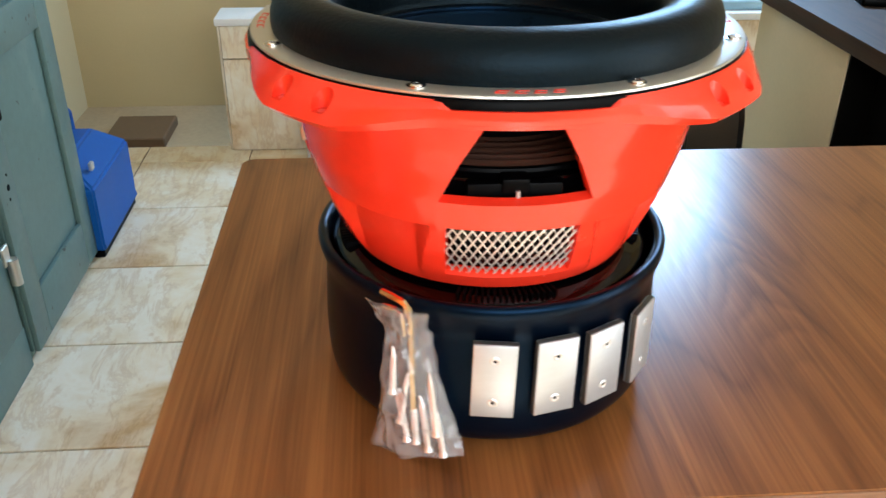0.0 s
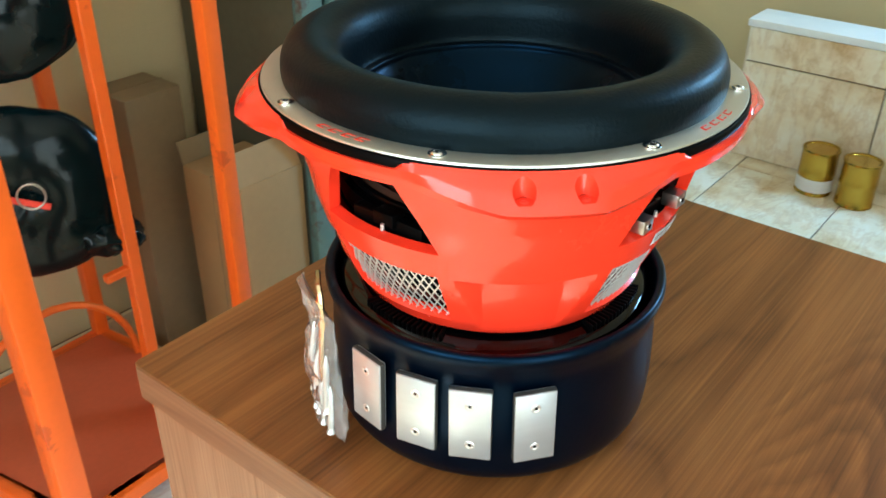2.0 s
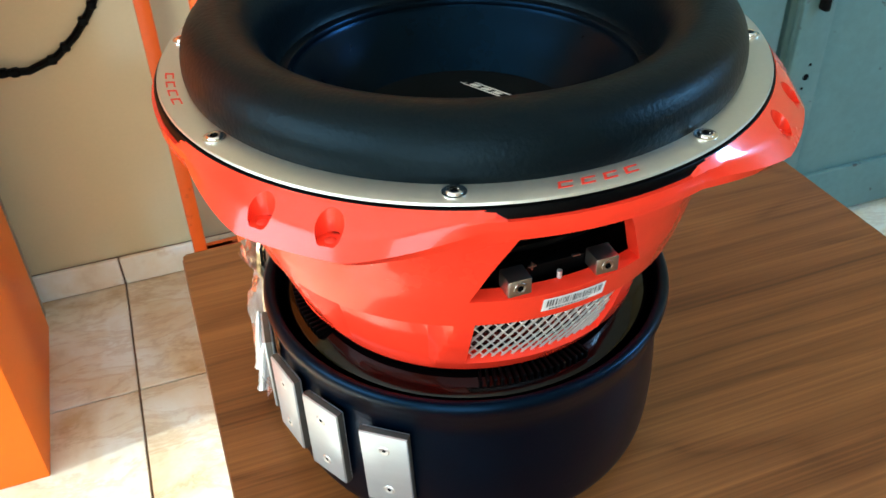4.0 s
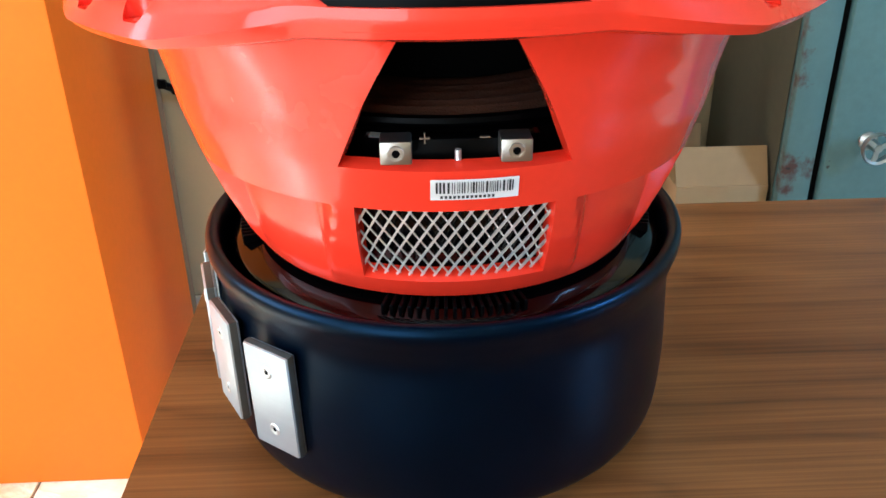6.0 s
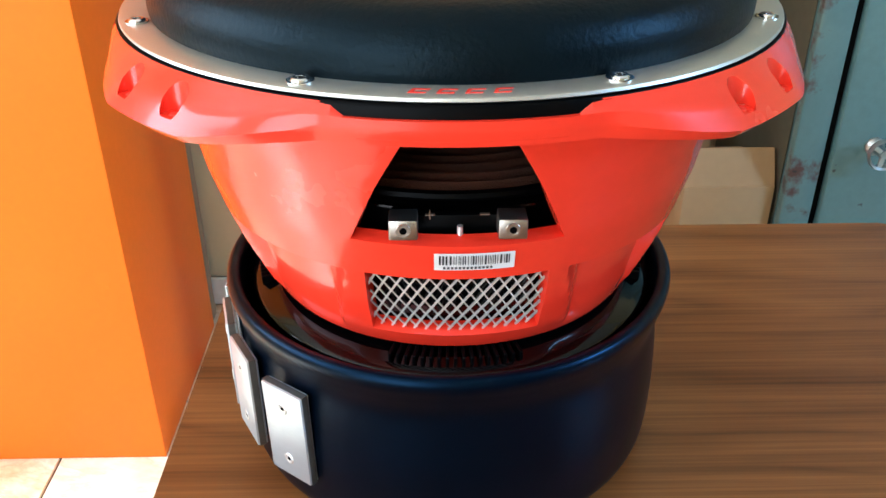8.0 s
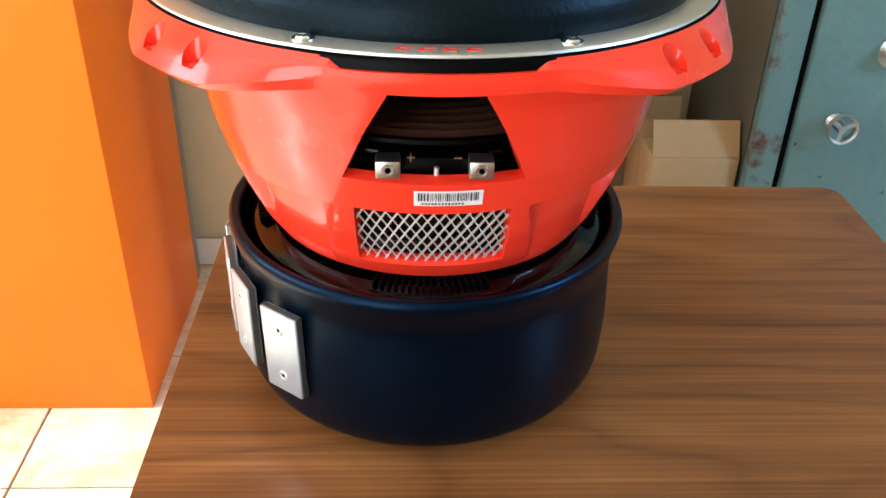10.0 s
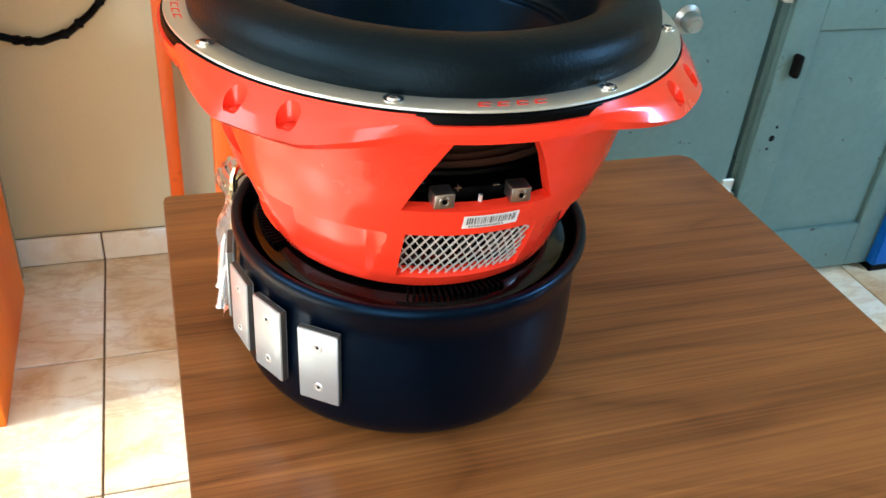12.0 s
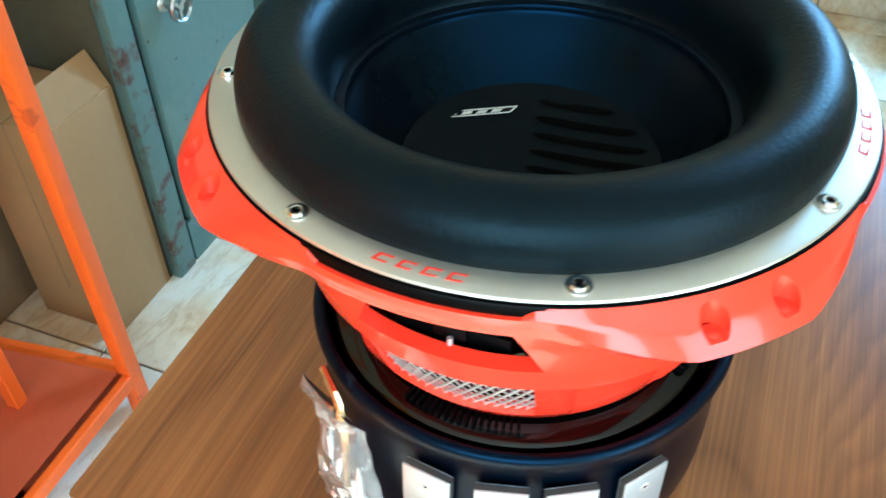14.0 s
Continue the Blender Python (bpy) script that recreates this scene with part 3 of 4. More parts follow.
def capsule(x, y0, y1, w):
    """A rounded slot lying on the dust cap along y."""
    bm = bmesh.new()
    n = 14
    top = []
    for i in range(n + 1):
        y = y0 + (y1 - y0) * i / n
        e = min(1.0, math.sqrt(max(0.02, 1 - (1 - min(i, n - i) / 2) ** 2)) if min(i, n - i) < 2 else 1)
        z = cap_z(math.hypot(x, y)) + 0.0005
        top.append((bm.verts.new((x - w / 2 * e, y, z)), bm.verts.new((x - w * 0.2 * e, y, z - 0.0003)), bm.verts.new((x + w * 0.2 * e, y, z - 0.0003)), bm.verts.new((x + w / 2 * e, y, z))))
    for a, b in zip(top, top[1:]):
        for k in range(3):
            bm.faces.new((a[k], a[k + 1], b[k + 1], b[k]))
    bmesh.ops.recalc_face_normals(bm, faces=bm.faces[:])
    if sum(f.normal.z for f in bm.faces) < 0:
        bmesh.ops.reverse_faces(bm, faces=bm.faces[:])
    return bm


for k in range(5):
    x = -0.0065 + 0.0147 * k
    edge = math.sqrt(0.0615 ** 2 - x * x)
    part("slot", capsule(x, -edge, 0.001 + 0.0025 * k, 0.0064), M_PIT, cap)

# emblem on the cap: an outlined slanted plate with plain blocks
em = bmesh.new()
for sx in range(4):
    box(-0.0165 + sx * 0.0085, -0.0165 + sx * 0.0085 + 0.0052, -0.0012, 0.0012, 0, 0.0004, into=em)
box(-0.021, 0.021, 0.0022, 0.0030, 0, 0.0004, into=em)
box(-0.021, 0.021, -0.0030, -0.0022, 0, 0.0004, into=em)
box(-0.0215, -0.0205, -0.003, 0.003, 0, 0.0004, into=em)
box(0.0205, 0.0215, -0.003, 0.003, 0, 0.0004, into=em)
for v in em.verts:
    v.co.x += v.co.y * 0.9
part("emblem", em, M_WHITE, cap, "white outlined emblem", smooth=0, at=pose(0.0285, 0.0405, 0.2114, 0, 0, -61))

# hex screws of the trim ring
scr = turned([(.0, .0004), (.0019, .0004), (.0020, .0017), (.0030, .0018), (.0037, .0012), (.0038, 0)], 20)
washer = turned([(.0036, .0), (.0052, .0), (.0052, .0007), (.0036, .0008)], 20)
first = None
for k in range(8):
    a = radians(22.5 + 45 * k)
    m = pose(0.150 * math.cos(a), 0.150 * math.sin(a), 0.2646)
    if first is None:
        first = part("screw", merge(scr, washer), M_CHROME, ring, "chrome hex socket screw", at=m)
        rim = part("socket", turned([(0, .0008), (.0018, .0008)], 6), M_PIT, ring, at=m, smooth=0)
    else:
        share("screw", first, ring, m)
        share("socket", rim, ring, m)

# red lettering blocks on the ring at the four labels
for q in range(4):
    for k in range(4):
        bm = bmesh.new()
        w = 0.0062
        box(-w / 2, w / 2, 0.0014, 0.0022, 0, 0.0003, into=bm)
        box(-w / 2, w / 2, -0.0022, -0.0014, 0, 0.0003, into=bm)
        box(-w / 2, -w / 2 + 0.0013, -0.0014, 0.0014, 0, 0.0003, into=bm)
        for v in bm.verts:
            v.co.x += v.co.y * 0.35
        a = 90 * q + 90
        t = (k - 1.5) * 3.75
        part("lettering_block", bm, M_LETTER, ring, smooth=0, at=rz(a + t) @ pose(0, -0.1508, 0.2646))


# expanded metal grilles in the lower windows
def grille_mesh():
    bm = bmesh.new()
    lo, hi, half = 0.128, 0.173, 22.5
    pitch = 2.95

    def spot(u, z, lift):
        r = bowl(z) - 0.0040 + lift
        a = radians(u - 90)
        return Vector((r * math.cos(a), r * math.sin(a), z))

    slope = 0.0050 / (pitch / 2)          # rise per degree
    for sgn in (-1, 1):
        k = -18
        while k < 36:
            pts = []
            for i in range(13):
                z = lo + (hi - lo) * i / 12
                u = sgn * ((z - lo) / slope + (k - 9.0) * pitch)
                if abs(u) < half:
                    pts.append(spot(u, z, 0.0004 * sgn))
            if len(pts) > 1:
                tube(pts, 0.00068 if sgn > 0 else 0.00048, 4, into=bm)
            k += 1
    return bm


g0 = part("grille", grille_mesh(), M_MESH, sub, "bright expanded metal grille")
dark = part("liner", turned([(.094, .118), (.097, .128), (.104, .150), (.1105, .172), (.1125, .184)], 96), M_GLOSS, sub, "dark inner frame")
for q in (1, 2, 3):
    share("grille", g0, sub, rz(90 * q))

# spider, coil and inner frame seen through the upper windows
part("spider", turned([(.050 + i * 0.00125, .2035 + 0.0018 * math.sin(i * 0.85)) for i in range(41)] + [(.1025, .2035), (.1045, .2030)], 96), M_SPIDER, sub, "rust-brown corrugated cloth spider")
part("spider_edge", turned([(.1035, .2012), (.1060, .2005), (.1068, .2020), (.1062, .2040), (.1035, .2045)], 96), M_BLACK, sub, "black spider rim", at=pose(0, 0, -0.001))
part("spider_ring", turned([(.100, .168), (.1105, .168), (.1115, .172), (.1112, .1985), (.1040, .1998), (.100, .1998)], 96), M_GLOSS, sub, "black spider landing")
part("voice_coil_former", turned([(.048, .15), (.048, .205)], 64), M_CONE, sub)
part("cone_back", turned([(.060, .2070), (.070, .2085), (.092, .2400), (.128, .2535), (.140, .2535)], 96), M_PIT, sub)
for q in range(4):
    blk = part("terminal_block", box(-0.028, 0.028, -0.1165, -0.104, 0.179, 0.1985, 0.0012, 2), M_BLACK, sub, "black plastic terminal block" if q == 0 else "", at=rz(90 * q))
    part("pin", tube([(0.001, -0.1215, 0.180), (0.001, -0.1215, 0.196)], 0.0013, 10), M_STEEL, blk, "steel pin")
    if q in (0, 2):
        for sx in (-1, 1):
            tb = box(-0.0060, 0.0060, -0.0050, 0.0065, -0.0046, 0.0046, 0.0008, 2)
            part("terminal", tb, M_NICKEL, blk, "nickel push terminal", at=pose(0.0225 * sx, -0.1235, 0.1975))
            part("terminal_hole", turned([(0, 0.0002), (.0022, 0.0002), (.0022, 0.0006), (.0030, 0.0006), (.0032, 0)], 18), M_NICKEL, blk, at=pose(0.0225 * sx, -0.1285, 0.1975, 90))
            part("socket", turned([(0, 0.0007), (.0014, 0.0007), (.0016, 0)], 12), M_PIT, blk, at=pose(0.0225 * sx, -0.1285, 0.1975, 90), smooth=0)
        m = bmesh.new()
        box(-0.0135, -0.0095, -0.1180, -0.1164, 0.1990, 0.1995, into=m)
        box(-0.01175, -0.01125, -0.1180, -0.1164, 0.1972, 0.2013, into=m)
        part("polarity_mark", m, M_NICKEL, blk, smooth=0)
        part("polarity_mark", box(0.0095, 0.0135, -0.1180, -0.1164, 0.1990, 0.1995), M_NICKEL, blk, smooth=0)
    else:
        part("block_tab", box(-0.008, 0.008, -0.1200, -0.108, 0.1935, 0.2025, 0.001, 2), M_BLACK, blk)


# barcode label on the sill of the terminal window
def on_bowl(x0, x1, z0, z1, lift):
    bm = bmesh.new()
    n = max(1, int((x1 - x0) / 0.002))
    a, b = [], []
    for i in range(n + 1):
        x = x0 + (x1 - x0) * i / n
        for z, l in ((z0, a), (z1, b)):
            r = bowl(z) + lift
            l.append(bm.verts.new((x, -math.sqrt(r * r - x * x), z)))
    for i in range(n):
        bm.faces.new((a[i], a[i + 1], b[i + 1], b[i]))
    return bm


lab = part("barcode_label", on_bowl(-0.010, 0.0240, 0.1770, 0.1866, 0.0007), M_PAPER, sub, "white barcode label", smooth=60)
random.seed(5)
x = -0.0080
while x < 0.0220:
    w = random.choice((0.0003, 0.0005, 0.0008))
    part("barcode_bar", on_bowl(x, min(x + w, 0.0225), 0.1803, 0.1855, 0.0011), M_INK, lab, smooth=0)
    x += w + random.choice((0.0004, 0.0006, 0.0009))
for k in range(13):
    part("text_bar", on_bowl(-0.0062 + 0.00165 * k, -0.0052 + 0.00165 * k, 0.1779, 0.1792, 0.0011), M_INK, lab, smooth=0)

# top plate, heat-sink combs, rubber boot and feet
part("top_plate", turned([(.05, .100), (.1125, .100), (.1135, .106), (.1130, .1105), (.1110, .1122), (.098, .1150), (.05, .1165)], 128), M_GLOSS, sub, "gloss black steel top plate")
fin = None
for q in range(4):
    for i in range(17):
        u = -17 + 34 * i / 16 + 90 * q
        if fin is None:
            fin = part("cooling_fin", box(-0.0008, 0.0008, -0.1085, -0.0985, 0.1125, 0.1180, 0.0004, 1), M_BLACK, sub, "black cooling fin", at=rz(u))
        else:
            share("cooling_fin", fin, sub, rz(u))
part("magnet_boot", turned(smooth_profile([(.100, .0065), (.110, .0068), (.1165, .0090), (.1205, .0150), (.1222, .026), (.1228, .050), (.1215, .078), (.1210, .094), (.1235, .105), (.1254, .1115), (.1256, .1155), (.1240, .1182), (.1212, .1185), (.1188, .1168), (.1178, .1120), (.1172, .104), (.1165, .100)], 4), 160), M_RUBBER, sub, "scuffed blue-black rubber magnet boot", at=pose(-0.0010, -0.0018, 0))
part("back_plate", turned([(0, .002), (.104, .002), (.108, .005), (.108, .012), (0, .012)], 96), M_BLACK, sub)
for k in range(8):
    a = radians(22.5 + 45 * k)
    part("foot", turned([(0, 0), (.009, 0), (.010, .0015), (.010, .0075), (0, .0075)], 16), M_BLACK, sub, at=pose(0.098 * math.cos(a), 0.098 * math.sin(a), 0))


# ---- steel plates held by the magnet ----
def steel_plate():
    t = thing("steel_plate", "drilled zinc-plated steel plate clinging to the magnet boot", "metal plate", pose(0, 0, 0), "steel plates on the magnet")
    w, h, th = 0.0280, 0.0562, 0.0060
    bm = box(-w / 2, w / 2, -th, 0, -h / 2, h / 2, 0.0008, 2)
    part("plate", bm, M_PLATE, t)
    part("worn_edge", box(-w / 2 - 0.0002, w / 2 + 0.0002, -th + 0.0012, -0.0012, -h / 2 - 0.0002, h / 2 + 0.0002), M_PLATE_EDGE, t, smooth=0)
    for s in (-1, 1):
        part("hole_rim", turned([(.0011, .0001), (.0020, .0004), (.0027, .0005), (.0034, .00005)], 20), M_STEEL, t, at=pose(0, -th, 0.0163 * s, 90))
        part("hole", turned([(0, .00022), (.0011, .00022)], 18), M_PIT, t, at=pose(0, -th, 0.0163 * s, 90), smooth=0)
    return t


sp = steel_plate()
for k, (ang, dz, tilt, yaw) in enumerate([(175.8, 0.0008, 1.3, -2.5), (193.6, 0.0005, 0.5, 1.5), (210.1, -0.001, -0.7, -1.0), (228.7, -0.0025, -1.6, 3.0)]):
    m = pose(0, 0, D + 0.0665 + dz) @ rz(ang + 90) @ pose(0, -0.1252, 0, 0, tilt, yaw)
    if k == 0:
        sp.matrix_basis = m
    else:
        copy_thing(sp, m)

# ---- bag of screws with a hex key ----
bag = thing("screw_bag", "clear plastic bag of mounting screws with a gold hex key", "parts bag", pose(0, 0, D))


def bag_film():
    bm = bmesh.new()
    nu, nv = 14, 20
    random.seed(11)
    sides = []
    for side in (0, 1):
        g = []
        for j in range(nv + 1):
            v = j / nv
            z = 0.121 - 0.1175 * v
            mid = 150.0 + 4.0 * v
            half = 6.0 + 5.0 * v + 6.0 * max(0, v - 0.45) + 3.0 * max(0.0, 1 - v / 0.15)
            row = []
            for i in range(nu + 1):
                u = -1 + 2 * i / nu
                bulge = (1 - u * u) ** 0.6 * math.sin(math.pi * min(1, v * 0.93 + 0.05)) * 0.0165 + 0.001
                crum = noise.noise(Vector((u * 2.3 + side * 7, v * 6, 3.1))) * 0.0055 + noise.noise(Vector((u * 6, v * 13, 8.1 + side))) * 0.0030
                r = 0.1285 + 0.002 * v + (bulge + crum if side else 0.0006) + 0.018 * max(0, v - 0.6) + 0.013 * max(0.0, 1 - v / 0.2)
                a = radians(mid + u * half + 1.4 * noise.noise(Vector((side, v * 7, u))))
                zz = max(0.0008, z + 0.006 * u * v * 1.4 + 0.002 * noise.noise(Vector((u * 4, v * 3, side))))
                row.append(bm.verts.new((r * math.cos(a), r * math.sin(a), zz)))
            g.append(row)
        for j in range(nv):
            for i in range(nu):
                f = (g[j][i], g[j][i + 1], g[j + 1][i + 1], g[j + 1][i])
                bm.faces.new(f if side else f[::-1])
    return bm


film = part("film", bag_film(), M_FILM, bag, "crumpled clear plastic film", smooth=18)
film.visible_shadow = False


def on_boot(deg, r, z):
    return (r * math.cos(radians(deg)), r * math.sin(radians(deg)), z)


key = part("hex_key", tube([on_boot(143, 0.131, 0.1215), on_boot(147, 0.1325, 0.1215), on_boot(150.5, 0.134, 0.1205), on_boot(152.2, 0.1345, 0.116), on_boot(152.8, 0.1345, 0.105), on_boot(154.5, 0.140, 0.025)], 0.0023, 6), M_GOLD, bag, "gold hex key")
part("hex_key", tube([on_boot(143.5, 0.131, 0.1120), on_boot(148, 0.1325, 0.1130), on_boot(150.5, 0.134, 0.111), on_boot(151.0, 0.134, 0.095)], 0.0015, 6), M_GOLD, bag)
random.seed(21)
for a0, z0, a1, z1 in ((148, .088, 149, .056), (149, .055, 153, .020), (156, .055, 159, .016), (158.5, .075, 161, .030), (152, .070, 151, .034), (160, .050, 163, .014), (154, .048, 155.5, .02)):
    p, q = Vector(on_boot(a0, 0.138, z0)), Vector(on_boot(a1, 0.143, z1))
    n = 16
    pts = [p.lerp(q, i / n) for i in range(n + 1)]
    part("wood_screw", tube(pts, 0.002, 8, radii=[0.0034 if i == n else (0.0021 + 0.0004 * (i % 2)) * (0.3 + 0.7 * min(1, i / 3)) for i in range(n + 1)]), M_STEEL, bag)

# ---- safe and cupboard ----
SY = 0.805
safe = thing("safe", "old green steel safe with worn enamel and rust", "safe", pose(0, 0, F))
TOP = 1.55
part("body", box(0.556, 0.950, SY + 0.02, Y1 - 0.02, 0.0, TOP, 0.006, 2), M_SAFE, safe)
# thin sheet over the body carries the side's shaded colour
part("side_panel", box(0.5545, 0.556, SY + 0.022, Y1 - 0.02, 0.0, TOP - 0.004), M_SAFE_SIDE, safe, "dull olive side with shade in its colour", smooth=0)
part("jamb", box(0.556, 0.606, SY, SY + 0.02, 0.0, TOP, 0.004, 2), M_RUST, safe, "rusty chipped green jamb")
part("gap", box(0.606, 0.619, SY + 0.012, SY + 0.02, 0.05, TOP - 0.03), M_GAP, safe, smooth=0)
sdoor = part("door", box(0.619, 0.932, SY - 0.004, SY + 0.02, 0.10, TOP - 0.03, 0.004, 2), M_SAFE, safe, "heavy green steel door")
part("plinth", box(0.612, 0.950, SY + 0.002, SY + 0.02, 0.0, 0.095, 0.003, 2), M_SAFE, safe)


def wheel_handle(x, z, r, spokes):
    h = part("handle", turned([(r * 0.86, .028), (r, .031), (r * 1.08, .036), (r, .041), (r * 0.86, .038), (r * 0.86, .028)], 36), M_KNOB, sdoor, "chrome wheel handle", at=pose(x, SY - 0.004, z, 90))
    hub = turned([(r * 0.60, 0), (r * 0.62, .004), (r * 0.50, .009), (r * 0.36, .011), (r * 0.32, .034), (r * 0.26, .038), (0, .039)], 32)
    for k in range(spokes):
        a = 2 * math.pi * k / spokes + 0.4
        bar((0, 0, .034), (r * 0.92 * math.cos(a), r * 0.92 * math.sin(a), .035), 0.008, 0.004, 0.001, into=hub)
    part("hub", hub, M_KNOB, sdoor, at=pose(x, SY - 0.004, z, 90))


wheel_handle(0.678, 0.511, 0.024, 3)
knob = turned([(.026, 0), (.027, .005), (.021, .009), (.0185, .011), (.018, .026), (.0155, .032), (.010, .033), (.009, .036), (0, .036)], 32)
part("dial", knob, M_KNOB, sdoor, "chrome combination dial", at=pose(0.744, SY - 0.004, 0.629, 90))
part("stud", turned([(.006, 0), (.006, .003), (0, .004)], 16), M_STEEL, sdoor, at=pose(0.80, SY - 0.004, 0.50, 90))
for z in (0.20, 0.66):
    hg = tube([(0.942, SY - 0.012, z), (0.942, SY - 0.012, z + 0.055)], 0.011, 16)
    box(0.922, 0.95, SY - 0.008, SY, z + 0.045, z + 0.085, 0.002, 1, into=hg)
    part("hinge", hg, M_RING, safe, "worn steel hinge")

cup = thing("steel_cupboard", "green enamelled steel cupboard with a framed door", "cupboard", pose(0, 0, F))
CX0, CX1 = 0.956, 1.405
part("body", box(CX0, CX1, SY + 0.012, Y1 - 0.02, 0.0, 1.5, 0.005, 2), M_SAFE, cup)
dz0, dz1 = 0.02, 1.46
cd = part("door", box(CX0 + 0.012, CX1 - 0.006, SY + 0.002, SY + 0.012, dz0, dz1, 0.002, 1), M_SAFE, cup, "green steel door with a sunken panel")
for b in ((CX0 + 0.012, CX0 + 0.085, dz0, dz1), (CX1 - 0.075, CX1 - 0.006, dz0, dz1), (CX0 + 0.085, CX1 - 0.075, dz0, 0.135), (CX0 + 0.085, CX1 - 0.075, 0.60, 0.68)):
    part("frame_bar", box(b[0], b[1], SY - 0.010, SY + 0.002, b[2], b[3], 0.003, 2), M_SAFE, cd)
part("knob", box(-0.007, 0.007, -0.023, 0.023, 0, 0.022, 0.0055, 3), M_GAP, cd, "black upright door grip", at=pose(1.003, SY - 0.010, 0.535, 90))
part("keyhole", turned([(0, .0006), (.0065, .0006), (.007, 0)], 16), M_GAP, cd, at=pose(1.008, SY - 0.010, 0.375, 90), smooth=0)

for x, z, r in ((1.012, 0.400, 0.0030), (1.004, 0.352, 0.0030)):
    part("screw_hole", turned([(0, .0006), (r, .0006), (r + 0.0004, 0)], 12), M_GAP, cd, at=pose(x, SY - 0.010, z, 90), smooth=0)

# ---- blue box with a handle ----
tb = thing("toolbox", "blue plastic carry box with a handle on a dark base", "carry box", pose(1.56, 0.905, F))


def hip_box(w, d, z0, z1, z2, inset):
    bm = bmesh.new()
    rings = []
    for z, s in ((z0, -0.004), (z0 + 0.01, 0), (z1, 0.0), (z2, inset)):
        rings.append([bm.verts.new((sx * (w / 2 - s * 0.75), sy * (d / 2 - s), z)) for sx, sy in ((-1, -1), (1, -1), (1, 1), (-1, 1))])
    for a, b in zip(rings, rings[1:]):
        for i in range(4):
            bm.faces.new((a[i], a[(i + 1) % 4], b[(i + 1) % 4], b[i]))
    bm.faces.new(rings[-1])
    bm.faces.new(rings[0][::-1])
    bmesh.ops.bevel(bm, geom=bm.edges[:], offset=0.006, segments=2, affect="EDGES")
    return bm


part("body", hip_box(0.33, 0.26, 0.022, 0.190, 0.245, 0.07), M_BLUEBOX, tb)
part("base", box(-0.160, 0.160, -0.125, 0.125, 0, 0.022, 0.003, 1), M_BLACK, tb, "black base")
part("handle", tube([(-0.125, 0, 0.238), (-0.125, 0, 0.283), (-0.105, 0, 0.300), (0.105, 0, 0.300), (0.125, 0, 0.283), (0.125, 0, 0.238)], 0.012, 10), M_BLUEBOX, tb)
part("latch", box(-0.11, -0.09, -0.118, -0.108, 0.215, 0.235, 0.002, 1), M_STEEL, tb)
solo("green_bottle_cap", turned([(0, 0), (.04, 0), (.042, .02), (.036, .05), (0, .055)], 24), M_GREEN, "green plastic lid on the wall side of the blue box", "lid", pose(1.45, 0.93, F + 0.243))

# ---- low block in the corner ----
solo("wooden_block", box(2.20, 2.42, 0.80, 1.00, F - 0.03, F + 0.006, 0.004, 1), M_BROWN, "dull brown wooden block in the corner", "block")


# ---- paint tins ----
def tin(at, band):
    t = thing("paint_tin", "brass-lacquered metal tin on the tiled floor", "tin", at, "tins by the low wall")
    part("body", turned([(0, 0), (.050, 0), (.052, .003), (.050, .007), (.050, .062), (.0512, .066), (.050, .070), (.050, .124), (.052, .128), (.051, .133), (.046, .133), (.045, .128), (0, .128)], 40), M_CAN, t)
    part("lid", turned([(0, .1295), (.040, .1295), (.043, .132), (.044, .129)], 36), M_CAN, t)
    if band:
        part("paper_band", turned([(.0505, .012), (.0508, .014), (.0508, .048), (.0505, .05)], 40), M_PAPER, t, "white paper band")
    return t


tin(pose(1.99, 0.262, F), True)
tin(pose(1.98, 0.145, F), False)


# ---- cartons ----
def carton(name, x0, x1, y0, y1, h, material, label, flap=0.0):
    t = thing(name, label, "carton", pose((x0 + x1) / 2, (y0 + y1) / 2, F))
    w, d = x1 - x0, y1 - y0
    part("body", box(-w / 2, w / 2, -d / 2, d / 2, 0, h, 0.003, 2), material, t)
    part("seam", box(-w / 2 - 0.0008, w / 2 + 0.0008, -0.001, 0.001, h * 0.2, h + 0.0008), M_CARD_IN, t, smooth=0)
    if flap:
        part("flap", box(-w / 2, w / 2, 0, 0.004, 0, flap, 0.001, 1), material, t, at=pose(0, -d / 2 + 0.002, h - 0.003, -27))
        part("flap", box(-w * 0.3, w * 0.3, 0, 0.004, 0, flap * 0.7, 0.001, 1), M_CARD_IN, t, at=pose(-w * 0.2, d / 2 - 0.006, h - 0.002, -16))
    return t


carton("cardboard_box", 0.400, 0.549, 0.826, 0.995, 0.430, M_CARD, "plain brown cardboard box with its top flaps raised", 0.066)
carton("tall_cardboard_box", 0.335, 0.455, 1.045, 1.16, 0.56, M_CARD_IN, "tall dull brown cardboard box against the wall")

# ---- orange display rack ----
rack = thing("display_rack", "orange enamelled steel speaker display rack", "display rack", pose(0, 0, F))
RT = 1.5
legs = {"fl": (-0.075, 0.690), "fr": (0.277, 0.695), "bl": (-0.150, 1.085), "br": (0.225, 1.10)}
for k, (x, y) in legs.items():
    w = {"fl": 0.042, "fr": 0.026}.get(k, 0.026)
    part("leg", box(x - w / 2, x + w / 2, y - w / 2, y + w / 2, 0.0, RT, 0.003, 2), M_RACK, rack)
for z in (0.085, 1.45):
    for a, b in (("fl", "fr"), ("fl", "bl"), ("bl", "br"), ("fr", "br")):
        (x0, y0), (x1, y1) = legs[a], legs[b]
        part("rail", bar((x0, y0, z), (x1, y1, z), 0.026, 0.026), M_RACK, rack)


